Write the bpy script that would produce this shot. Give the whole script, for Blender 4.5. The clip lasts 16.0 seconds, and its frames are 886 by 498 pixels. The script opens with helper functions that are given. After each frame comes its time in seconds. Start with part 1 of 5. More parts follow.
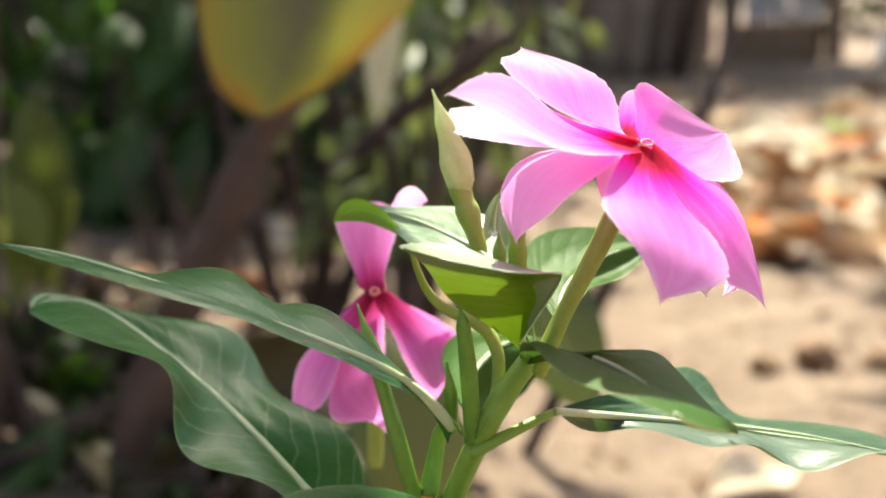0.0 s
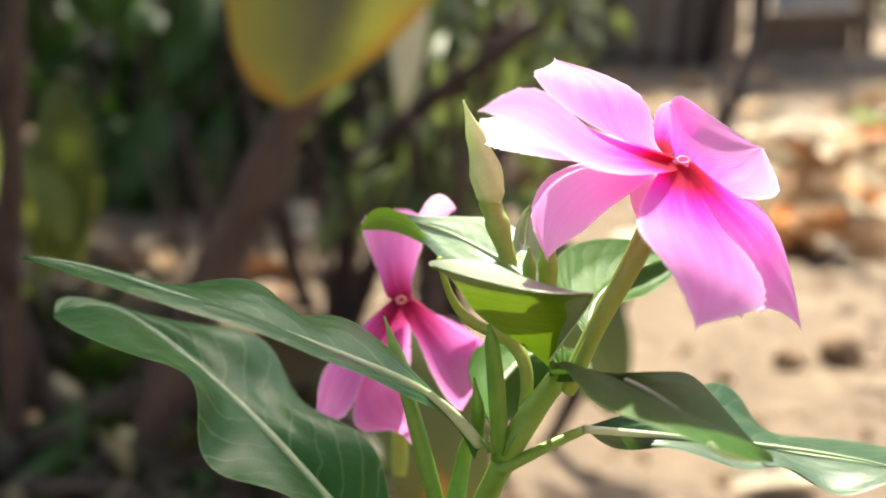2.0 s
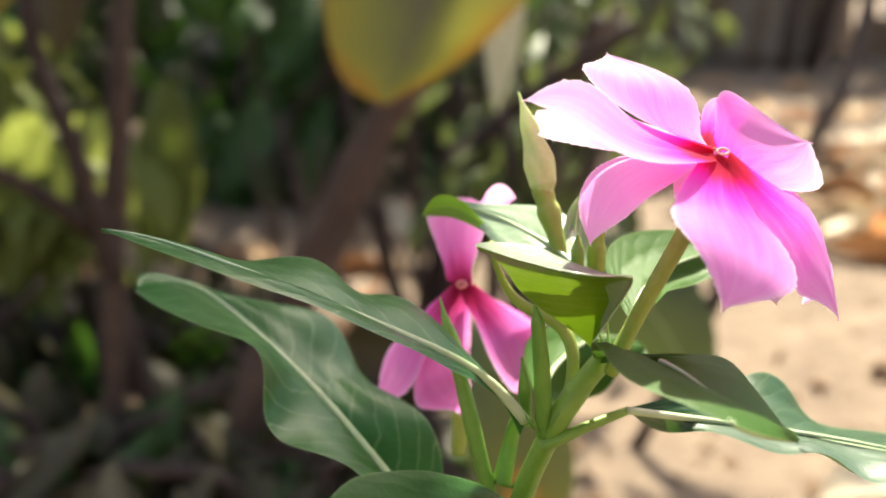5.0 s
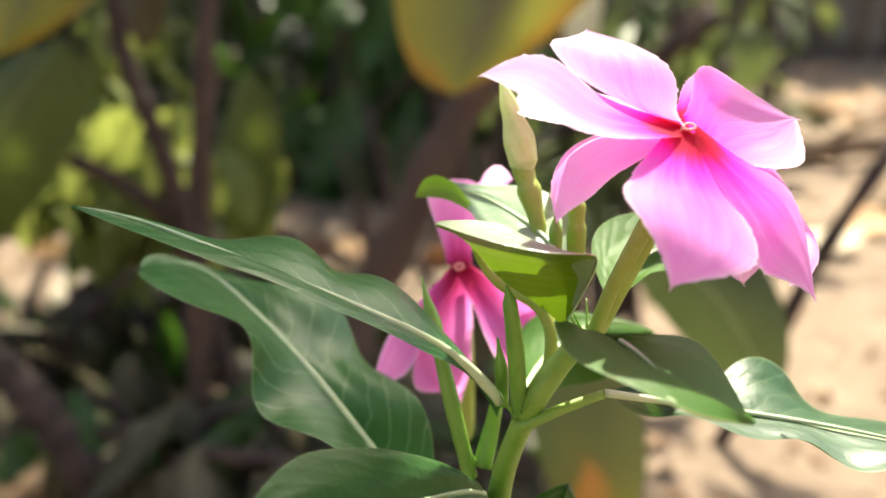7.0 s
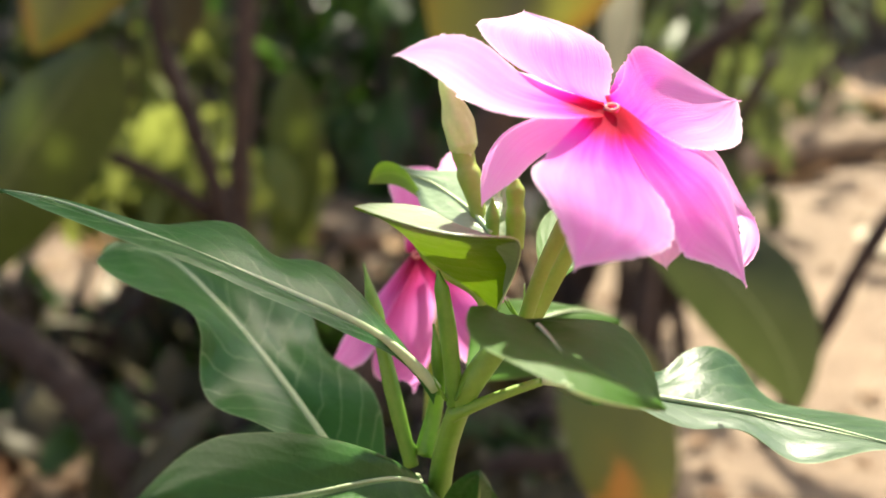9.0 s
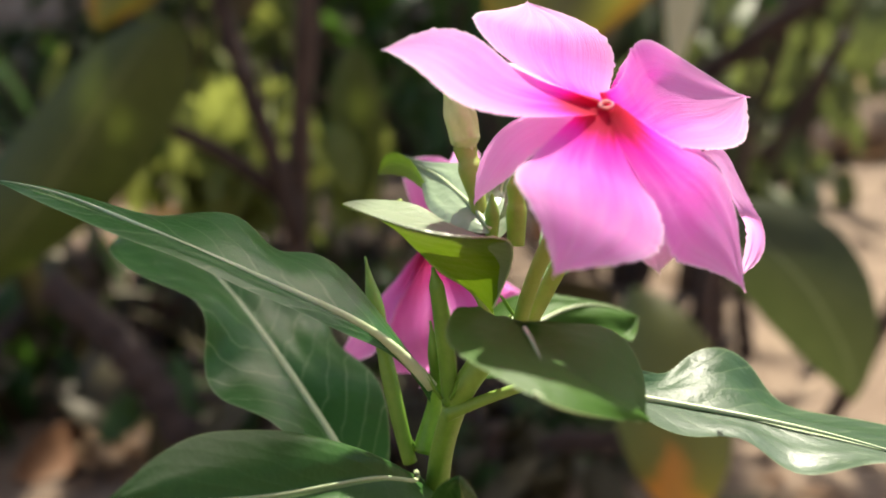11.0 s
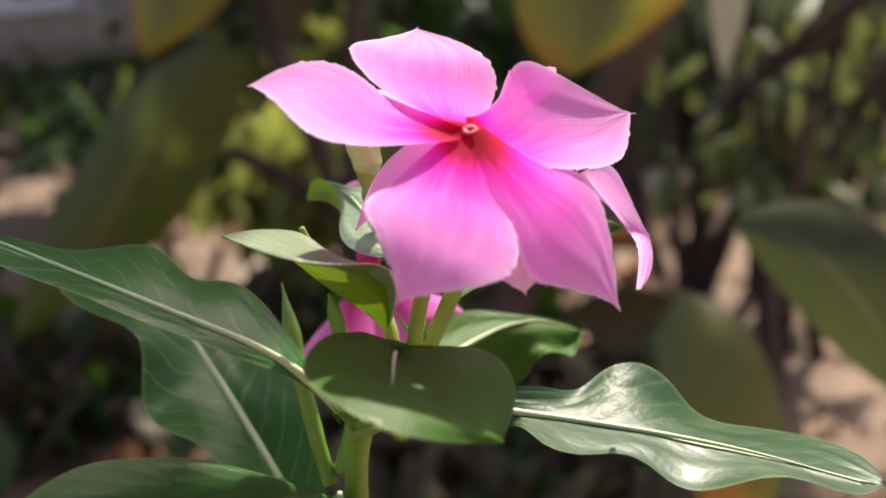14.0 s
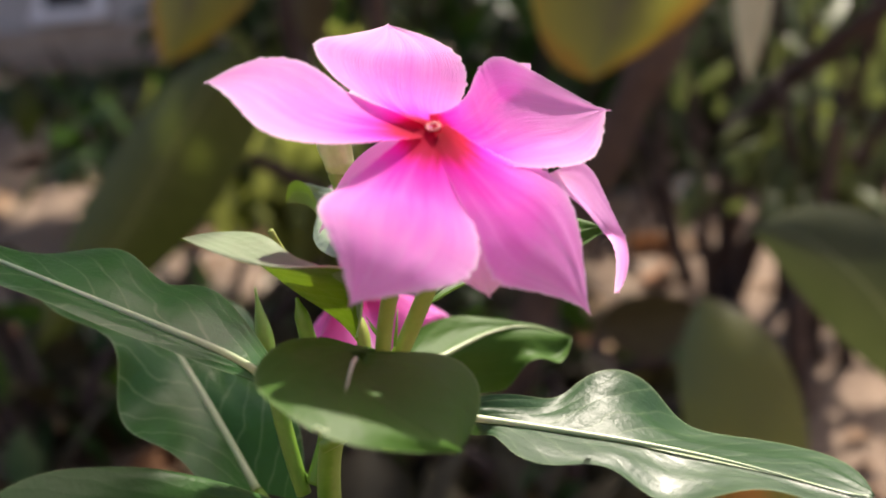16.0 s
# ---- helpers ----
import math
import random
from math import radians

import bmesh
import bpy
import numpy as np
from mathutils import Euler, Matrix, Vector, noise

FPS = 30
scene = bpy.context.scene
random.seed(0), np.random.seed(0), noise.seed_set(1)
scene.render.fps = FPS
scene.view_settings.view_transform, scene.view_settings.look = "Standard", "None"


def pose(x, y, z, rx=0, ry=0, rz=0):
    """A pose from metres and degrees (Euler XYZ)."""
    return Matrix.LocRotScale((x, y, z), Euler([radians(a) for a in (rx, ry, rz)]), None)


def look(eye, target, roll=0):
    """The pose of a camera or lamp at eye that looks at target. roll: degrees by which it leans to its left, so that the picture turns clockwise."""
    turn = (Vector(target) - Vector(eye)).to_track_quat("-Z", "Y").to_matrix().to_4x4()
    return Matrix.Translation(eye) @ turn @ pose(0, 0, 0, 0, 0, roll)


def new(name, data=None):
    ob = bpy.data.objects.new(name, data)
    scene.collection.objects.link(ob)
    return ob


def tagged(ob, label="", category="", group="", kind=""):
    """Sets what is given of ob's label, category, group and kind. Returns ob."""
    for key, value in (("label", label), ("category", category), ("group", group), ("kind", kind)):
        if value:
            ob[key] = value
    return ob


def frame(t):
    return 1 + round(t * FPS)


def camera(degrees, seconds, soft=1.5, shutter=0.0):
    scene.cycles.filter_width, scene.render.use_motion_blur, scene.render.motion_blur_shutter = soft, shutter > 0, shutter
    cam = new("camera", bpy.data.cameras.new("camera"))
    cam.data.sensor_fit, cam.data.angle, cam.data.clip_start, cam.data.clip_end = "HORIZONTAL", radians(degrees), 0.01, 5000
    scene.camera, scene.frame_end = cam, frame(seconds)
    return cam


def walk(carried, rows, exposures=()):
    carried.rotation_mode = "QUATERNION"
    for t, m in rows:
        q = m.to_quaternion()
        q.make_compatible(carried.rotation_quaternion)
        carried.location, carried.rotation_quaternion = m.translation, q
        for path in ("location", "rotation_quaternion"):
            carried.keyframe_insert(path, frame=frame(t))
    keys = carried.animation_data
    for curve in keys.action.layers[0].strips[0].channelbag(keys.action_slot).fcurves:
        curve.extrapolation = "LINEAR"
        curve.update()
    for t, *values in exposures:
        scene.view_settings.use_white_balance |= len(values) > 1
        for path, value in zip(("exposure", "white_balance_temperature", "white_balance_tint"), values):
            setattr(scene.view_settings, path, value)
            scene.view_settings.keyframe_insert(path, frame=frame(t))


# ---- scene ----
cam = camera(42.0, 16.0, soft=1.8)
PATH = [
    (0, (0.00065, 0.00100, 0.38320), (0.00074, 0.19613, 0.33932), -1.43),
    (0.5, (0.00268, 0.00070, 0.38078), (0.00151, 0.19576, 0.33664), -1.50),
    (1, (-0.00389, 0.00412, 0.38493), (-0.00340, 0.19868, 0.33858), -0.69),
    (1.5, (-0.00018, 0.00004, 0.38129), (-0.00317, 0.19484, 0.33611), -1.23),
    (2, (-0.00001, 0.00367, 0.38576), (-0.00391, 0.19823, 0.33962), -0.92),
    (2.5, (0.00576, -0.00153, 0.38196), (-0.00250, 0.19285, 0.33561), -1.42),
    (3, (0.01042, 0.00271, 0.38259), (-0.00222, 0.19669, 0.33553), -1.49),
    (3.5, (0.00298, -0.00335, 0.38386), (-0.00987, 0.19080, 0.33761), -0.71),
    (6, (0.01431, -0.00264, 0.38537), (-0.01672, 0.18962, 0.33985), -1.35),
    (6.5, (0.02423, -0.00404, 0.38145), (-0.01203, 0.18726, 0.33577), -1.65),
    (7, (0.01924, -0.00047, 0.38317), (-0.01810, 0.19045, 0.33675), -1.63),
    (7.5, (0.02168, -0.00074, 0.38081), (-0.01726, 0.18977, 0.33402), -1.44),
    (8, (0.02525, 0.00032, 0.38110), (-0.01382, 0.19082, 0.33437), -1.71),
    (8.5, (0.02622, 0.00151, 0.38225), (-0.01545, 0.19124, 0.33465), -1.82),
    (9, (0.03244, 0.00365, 0.38078), (-0.01452, 0.19247, 0.33449), -2.19),
    (9.5, (0.03207, 0.00556, 0.38282), (-0.01743, 0.19355, 0.33581), -1.69),
    (12, (0.05061, 0.01225, 0.38222), (-0.01413, 0.19458, 0.33157), -3.80),
    (12.5, (0.05630, 0.01446, 0.38418), (-0.01184, 0.19596, 0.33505), -4.56),
    (13, (0.05786, 0.01343, 0.38363), (-0.01284, 0.19401, 0.33471), -4.86),
    (13.5, (0.05970, 0.01451, 0.38312), (-0.00971, 0.19588, 0.33529), -4.81),
    (14, (0.05910, 0.01361, 0.38325), (-0.01251, 0.19408, 0.33527), -5.16),
    (14.5, (0.06058, 0.01549, 0.38213), (-0.01063, 0.19569, 0.33255), -4.83),
    (15, (0.06237, 0.01813, 0.38145), (-0.01056, 0.19801, 0.33322), -5.24),
    (15.5, (0.06148, 0.01619, 0.38148), (-0.01253, 0.19575, 0.33373), -5.07),
    (16, (0.06351, 0.01955, 0.38115), (-0.01308, 0.19843, 0.33494), -5.60),
]
walk(cam, [(t, look(eye, target, roll)) for t, eye, target, roll in PATH],
     exposures=[(0.0, 1.64, 6950.0, 3.0), (3.5, 1.69, 7050.0, 2.0), (6.0, 1.80, 7150.0, 3.0), (8.0, 1.93, 7250.0, 2.0), (9.5, 1.62, 7200.0, 4.0), (12.0, 1.22, 7000.0, 9.0), (12.6, 1.20, 7000.0, 10.5), (13.2, 1.12, 7000.0, 13.5), (16.0, 1.10, 7000.0, 16.0)])
cam.data.dof.use_dof = True
cam.data.dof.focus_distance = 0.126
cam.data.dof.aperture_fstop = 21.0

# ---- light ----
SUN = Vector((0.10, 0.68, 1.0)).normalized()
world = bpy.data.worlds.new("world")
scene.world = world
world.use_nodes = True
wn = world.node_tree.nodes
sky = wn.new("ShaderNodeTexSky")
sky.sky_type, sky.sun_disc = "NISHITA", False
sky.sun_elevation = math.asin(SUN.z)
sky.sun_rotation = math.atan2(SUN.x, SUN.y)
sky.air_density, sky.dust_density = 0.7, 4.0
world.node_tree.links.new(sky.outputs[0], wn["Background"].inputs[0])
wn["Background"].inputs[1].default_value = 0.12
lamp = new("sun", bpy.data.lights.new("sun", "SUN"))
lamp.data.energy, lamp.data.angle, lamp.data.color = 5.0, radians(0.6), (1.0, 0.95, 0.86)
lamp.matrix_world = look(SUN * 10, (0, 0, 0))


# ---- materials ----
def material(name):
    m = bpy.data.materials.new(name)
    m.use_nodes = True
    nt = m.node_tree
    bsdf = nt.nodes["Principled BSDF"]
    return m, nt, bsdf, nt.nodes["Material Output"]


def node(nt, kind, **values):
    n = nt.nodes.new("ShaderNode" + kind)
    for key, value in values.items():
        if key in n.inputs:
            n.inputs[key].default_value = value
        else:
            setattr(n, key, value)
    return n


def ramp(nt, stops, fac):
    r = nt.nodes.new("ShaderNodeValToRGB")
    els = r.color_ramp.elements
    while len(els) < len(stops):
        els.new(0.5)
    for e, (p, col) in zip(els, stops):
        e.position, e.color = p, (*col, 1)
    nt.links.new(fac, r.inputs[0])
    return r.outputs[0]


def noise_tex(nt, scale, detail=4.0, coords=None, rough=0.6):
    n = node(nt, "TexNoise", Scale=scale, Detail=detail, Roughness=rough)
    if coords is not None:
        nt.links.new(coords, n.inputs["Vector"])
    return n.outputs["Fac"]


def math_node(nt, op, a, b=None):
    n = nt.nodes.new("ShaderNodeMath")
    n.operation = op
    for i, v in enumerate((a, b)):
        if v is None:
            continue
        if isinstance(v, (int, float)):
            n.inputs[i].default_value = v
        else:
            nt.links.new(v, n.inputs[i])
    return n.outputs[0]


def mix_value(nt, fac, a, b):
    """Glides from one value to another."""
    f = math_node(nt, "MINIMUM", fac, 1.0)
    return math_node(nt, "ADD", a, math_node(nt, "MULTIPLY", f, math_node(nt, "SUBTRACT", b, a)))


def mix_col(nt, fac, a, b, mode="MIX"):
    n = nt.nodes.new("ShaderNodeMix")
    n.data_type, n.blend_type = "RGBA", mode
    for i, v in ((0, fac), (6, a), (7, b)):
        if isinstance(v, (int, float)):
            n.inputs[i].default_value = v
        elif isinstance(v, tuple):
            n.inputs[i].default_value = (*v, 1)
        else:
            nt.links.new(v, n.inputs[i])
    return n.outputs[2]


def bumped(nt, bsdf, height, strength=0.3, distance=0.001):
    b = node(nt, "Bump", Strength=strength, Distance=distance)
    nt.links.new(height, b.inputs["Height"])
    nt.links.new(b.outputs[0], bsdf.inputs["Normal"])
    return b.outputs[0]


def thin(nt, bsdf, out, colour, share):
    """Lets light through a thin blade."""
    tr = nt.nodes.new("ShaderNodeBsdfTranslucent")
    nt.links.new(colour, tr.inputs[0])
    mx = nt.nodes.new("ShaderNodeMixShader")
    mx.inputs[0].default_value = share
    nt.links.new(bsdf.outputs[0], mx.inputs[1])
    nt.links.new(tr.outputs[0], mx.inputs[2])
    nt.links.new(mx.outputs[0], out.inputs[0])


def blade_uv(nt):
    uv = nt.nodes.new("ShaderNodeUVMap")
    sep = nt.nodes.new("ShaderNodeSeparateXYZ")
    nt.links.new(uv.outputs[0], sep.inputs[0])
    return uv.outputs[0], sep.outputs[0], sep.outputs[1]


def stretched(nt, coords, sx, sy):
    mp = nt.nodes.new("ShaderNodeMapping")
    mp.inputs["Scale"].default_value = (sx, sy, 1)
    nt.links.new(coords, mp.inputs[0])
    return mp.outputs[0]


def petal_material(name, stops, share=0.5):
    m, nt, bsdf, out = material(name)
    uv, u, v = blade_uv(nt)
    tc = node(nt, "TexCoord").outputs["Object"]
    streak = noise_tex(nt, 1.0, 4.0, stretched(nt, uv, 1.3, 6.0))
    patch = noise_tex(nt, 320.0, 5.0, tc)
    wob = math_node(nt, "ADD", u, math_node(nt, "MULTIPLY", math_node(nt, "SUBTRACT", streak, 0.5), 0.45))
    edge = math_node(nt, "MULTIPLY", math_node(nt, "ABSOLUTE", math_node(nt, "SUBTRACT", v, 0.5)), 2.0)
    # the deep colour runs out along the middle of the petal
    wob = math_node(nt, "ADD", wob, math_node(nt, "MULTIPLY", math_node(nt, "SUBTRACT", math_node(nt, "POWER", edge, 2.0), 0.3), 0.16))
    wob = mix_value(nt, math_node(nt, "MINIMUM", math_node(nt, "MULTIPLY", u, 3.0), 1.0), u, wob)
    col = ramp(nt, stops, wob)
    pale = math_node(nt, "MULTIPLY", math_node(nt, "POWER", streak, 3.0), math_node(nt, "MULTIPLY", u, 0.9))
    col = mix_col(nt, pale, col, (0.96, 0.72, 0.92))
    col = mix_col(nt, math_node(nt, "MULTIPLY", math_node(nt, "POWER", patch, 2.0), math_node(nt, "MULTIPLY", u, 0.30)), col, (0.86, 0.18, 0.68))
    fine = noise_tex(nt, 1.0, 4.0, stretched(nt, uv, 3.0, 44.0))
    col = mix_col(nt, math_node(nt, "MULTIPLY", math_node(nt, "POWER", fine, 2.2), math_node(nt, "MINIMUM", math_node(nt, "MULTIPLY", u, 1.6), 0.80)), col, (0.88, 0.15, 0.66))
    rim = math_node(nt, "MULTIPLY", math_node(nt, "POWER", edge, 30.0), math_node(nt, "MULTIPLY", u, 1.1))
    tip = math_node(nt, "POWER", u, 50.0)
    col = mix_col(nt, math_node(nt, "MINIMUM", math_node(nt, "ADD", rim, tip), 1.0), col, (0.97, 0.92, 0.95))
    nt.links.new(col, bsdf.inputs["Base Color"])
    bsdf.inputs["Roughness"].default_value = 0.6
    bsdf.inputs["Specular IOR Level"].default_value = 0.06
    bumped(nt, bsdf, math_node(nt, "ADD", math_node(nt, "MULTIPLY", fine, 0.6), math_node(nt, "MULTIPLY", patch, 0.6)), 0.55, 0.0004)
    thin(nt, bsdf, out, mix_col(nt, math_node(nt, "MULTIPLY", u, 0.4), col, (0.96, 0.28, 0.76)), share)
    return m


def leaf_material(name, deep, light, vein, glow, rough=0.40, share=0.28, ribs=11.0, rib_strength=0.22, spec=0.3, mid_vein=0.012, face=None, near=None):
    m, nt, bsdf, out = material(name)
    uv, u, v = blade_uv(nt)
    across = math_node(nt, "ABSOLUTE", math_node(nt, "SUBTRACT", v, 0.5))
    slant = math_node(nt, "SUBTRACT", u, math_node(nt, "MULTIPLY", across, 0.55))
    wander = noise_tex(nt, 3.0, 2.0, uv)
    slant = math_node(nt, "ADD", slant, math_node(nt, "MULTIPLY", wander, 0.16))
    wave = math_node(nt, "SINE", math_node(nt, "MULTIPLY", slant, ribs * 6.283))
    puff = math_node(nt, "ABSOLUTE", math_node(nt, "SINE", math_node(nt, "SUBTRACT", math_node(nt, "MULTIPLY", slant, ribs * 3.1416), 0.785)))
    wave = math_node(nt, "POWER", math_node(nt, "ADD", math_node(nt, "MULTIPLY", wave, 0.5), 0.5), 45.0)
    blotch = noise_tex(nt, 90.0, 4.0, node(nt, "TexCoord").outputs["Object"])
    grain = noise_tex(nt, 900.0, 3.0, node(nt, "TexCoord").outputs["Object"])
    col = ramp(nt, [(0.3, deep), (0.7, light)], blotch)
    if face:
        # glare on the upper-face half is put in as a paler, silvery colour
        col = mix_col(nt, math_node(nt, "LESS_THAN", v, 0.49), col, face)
    col = mix_col(nt, math_node(nt, "MULTIPLY", wave, rib_strength * 0.6), col, vein)
    mid = math_node(nt, "LESS_THAN", across, mid_vein)
    col = mix_col(nt, mid, col, vein)
    margin = math_node(nt, "MULTIPLY", math_node(nt, "POWER", math_node(nt, "MULTIPLY", across, 2.0), 70.0), 0.55)
    col = mix_col(nt, margin, col, vein)
    nt.links.new(col, bsdf.inputs["Base Color"])
    bsdf.inputs["Specular IOR Level"].default_value = spec
    # the same half also gets a stronger specular for that glare
    if face:
        nt.links.new(math_node(nt, "ADD", 0.12, math_node(nt, "MULTIPLY", math_node(nt, "LESS_THAN", v, 0.49), spec)), bsdf.inputs["Specular IOR Level"])
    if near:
        # sun glint put on the near half by a higher specular there
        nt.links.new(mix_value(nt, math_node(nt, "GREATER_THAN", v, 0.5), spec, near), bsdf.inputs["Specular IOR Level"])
    rg = math_node(nt, "ADD", rough - 0.08, math_node(nt, "MULTIPLY", blotch, 0.2))
    nt.links.new(rg, bsdf.inputs["Roughness"])
    h = math_node(nt, "ADD", math_node(nt, "MULTIPLY", puff, 0.12), math_node(nt, "ADD", math_node(nt, "MULTIPLY", blotch, 0.4), math_node(nt, "MULTIPLY", grain, 0.45)))
    bumped(nt, bsdf, h, 0.6, 0.0004)
    gl = mix_col(nt, 0.6, col, glow)
    thin(nt, bsdf, out, gl, share)
    return m


def rough_material(name, a, b, scale=60.0, rough=0.8, bump=0.4, distance=0.002, share=0.0, random_tint=0.0):
    m, nt, bsdf, out = material(name)
    tc = node(nt, "TexCoord").outputs["Object"]
    big = noise_tex(nt, scale, 5.0, tc)
    fine = noise_tex(nt, scale * 7, 4.0, tc)
    col = ramp(nt, [(0.32, a), (0.68, b)], big)
    col = mix_col(nt, math_node(nt, "MULTIPLY", fine, 0.3), col, tuple(x * 0.5 for x in a))
    if random_tint:
        info = nt.nodes.new("ShaderNodeObjectInfo")
        hsv = nt.nodes.new("ShaderNodeHueSaturation")
        nt.links.new(math_node(nt, "ADD", 1 - random_tint, math_node(nt, "MULTIPLY", info.outputs["Random"], 2 * random_tint)), hsv.inputs["Value"])
        nt.links.new(col, hsv.inputs["Color"])
        col = hsv.outputs[0]
    nt.links.new(col, bsdf.inputs["Base Color"])
    bsdf.inputs["Roughness"].default_value = rough
    bumped(nt, bsdf, math_node(nt, "ADD", big, math_node(nt, "MULTIPLY", fine, 0.4)), bump, distance)
    if share:
        thin(nt, bsdf, out, col, share)
    return m


PINK = petal_material("pink_petal", [(0.0, (0.36, 0.0, 0.012)), (0.12, (0.55, 0.0, 0.03)), (0.155, (0.80, 0.0, 0.20)), (0.21, (0.90, 0.01, 0.56)), (0.36, (0.91, 0.12, 0.72)), (0.60, (0.93, 0.30, 0.81)), (0.92, (0.95, 0.46, 0.88)), (1.0, (0.98, 0.70, 0.95))], 0.55)
# paler copy of the pink, with sunlight put in, for two lit petals
LIT_PINK = petal_material("lit_pink_petal", [(0.0, (0.36, 0.0, 0.012)), (0.12, (0.55, 0.0, 0.03)), (0.155, (0.80, 0.0, 0.20)), (0.21, (0.90, 0.03, 0.58)), (0.34, (0.92, 0.19, 0.76)), (0.58, (0.94, 0.37, 0.84)), (0.92, (0.96, 0.51, 0.90)), (1.0, (0.98, 0.74, 0.96))], 0.52)
WHITE_PINK = petal_material("whitish_petal", [(0.0, (0.84, 0.52, 0.72)), (0.3, (0.80, 0.60, 0.74)), (1.0, (0.80, 0.68, 0.78))], 0.40)
PALE_PINK = petal_material("pale_pink_petal", [(0.0, (0.95, 0.60, 0.82)), (0.25, (0.95, 0.48, 0.88)), (0.7, (0.97, 0.50, 0.94)), (1.0, (0.97, 0.66, 0.95))], 0.55)
ROSE = petal_material("rose_petal", [(0.0, (0.22, 0.0, 0.02)), (0.14, (0.36, 0.0, 0.05)), (0.26, (0.50, 0.02, 0.18)), (0.45, (0.60, 0.12, 0.42)), (1.0, (0.70, 0.29, 0.62))], 0.42)
LEAF = leaf_material("glossy_leaf", (0.014, 0.076, 0.014), (0.027, 0.116, 0.024), (0.32, 0.43, 0.23), (0.16, 0.34, 0.03), rough=0.33, share=0.12, rib_strength=0.40, spec=0.30)
YOUNG = leaf_material("young_leaf", (0.050, 0.130, 0.022), (0.075, 0.175, 0.030), (0.20, 0.32, 0.10), (0.36, 0.60, 0.03), rough=0.42, share=0.45, rib_strength=0.10)
# copy of the glossy leaf green, darkened for the shade on the lowest leaves
DIMMED_LEAF = leaf_material("dimmed_leaf", (0.017, 0.062, 0.011), (0.029, 0.092, 0.018), (0.20, 0.30, 0.12), (0.10, 0.26, 0.02), rough=0.42, share=0.10, rib_strength=0.10, spec=0.25)
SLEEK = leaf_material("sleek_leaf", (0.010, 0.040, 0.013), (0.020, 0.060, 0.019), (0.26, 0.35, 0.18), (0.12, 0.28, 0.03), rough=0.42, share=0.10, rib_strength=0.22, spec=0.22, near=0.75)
# sun glare on these upper faces is put into the pale base colour
SHEEN_LEAF = leaf_material("sheen_leaf", (0.22, 0.31, 0.20), (0.29, 0.38, 0.25), (0.28, 0.38, 0.22), (0.20, 0.34, 0.02), rough=0.34, share=0.25, rib_strength=0.08, spec=0.7)
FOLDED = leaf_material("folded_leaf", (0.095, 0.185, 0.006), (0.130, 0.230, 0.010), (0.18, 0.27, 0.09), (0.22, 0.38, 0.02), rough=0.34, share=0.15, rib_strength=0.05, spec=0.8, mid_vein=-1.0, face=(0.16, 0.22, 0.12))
MATT_LEAF = leaf_material("matt_leaf", (0.026, 0.074, 0.007), (0.040, 0.098, 0.012), (0.20, 0.28, 0.12), (0.13, 0.26, 0.03), rough=0.5, share=0.16, rib_strength=0.06, spec=0.12, mid_vein=-1.0)
RIB = rough_material("leaf_rib", (0.40, 0.50, 0.26), (0.50, 0.59, 0.36), 300, 0.45, 0.2, 0.0003)
STEM = rough_material("green_stem", (0.15, 0.27, 0.025), (0.22, 0.37, 0.05), 250, 0.45, 0.3, 0.0003)
TUBE = rough_material("pale_tube", (0.26, 0.36, 0.05), (0.34, 0.44, 0.09), 300, 0.5, 0.2, 0.0003, 0.2)
BUDM = rough_material("bud_skin", (0.58, 0.68, 0.30), (0.70, 0.78, 0.42), 220, 0.5, 0.3, 0.0003, 0.40)
POD = rough_material("pod_skin", (0.10, 0.23, 0.02), (0.16, 0.32, 0.035), 300, 0.45, 0.3, 0.0003)
MOUTH = rough_material("pale_mouth", (0.72, 0.16, 0.18), (0.80, 0.30, 0.30), 800, 0.6, 0.2, 0.0002)
BARK = rough_material("brown_bark", (0.055, 0.032, 0.022), (0.105, 0.065, 0.048), 40, 0.85, 0.6, 0.004)
DARK_BARK = rough_material("dark_bark", (0.030, 0.018, 0.014), (0.065, 0.040, 0.032), 45, 0.85, 0.6, 0.004)
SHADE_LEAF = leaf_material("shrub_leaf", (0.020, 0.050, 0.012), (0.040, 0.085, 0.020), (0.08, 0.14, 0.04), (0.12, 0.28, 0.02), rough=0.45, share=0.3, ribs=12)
OLIVE_LEAF = leaf_material("olive_leaf", (0.040, 0.056, 0.012), (0.066, 0.086, 0.019), (0.14, 0.16, 0.06), (0.20, 0.26, 0.03), rough=0.42, share=0.25, ribs=14)
GREY_LEAF = leaf_material("dull_leaf", (0.034, 0.042, 0.018), (0.050, 0.058, 0.026), (0.14, 0.16, 0.09), (0.12, 0.17, 0.04), rough=0.4, share=0.2, ribs=12)
DRY = rough_material("dry_leaf_skin", (0.30, 0.16, 0.075), (0.52, 0.37, 0.22), 30, 0.8, 0.5, 0.002, 0.2, 0.35)
CREAM = rough_material("cream_leaf", (0.46, 0.46, 0.32), (0.60, 0.60, 0.44), 30, 0.8, 0.5, 0.002, 0.3)
PALE_DRY = rough_material("pale_dry_leaf", (0.52, 0.42, 0.29), (0.74, 0.65, 0.50), 30, 0.8, 0.5, 0.002, 0.2, 0.2)


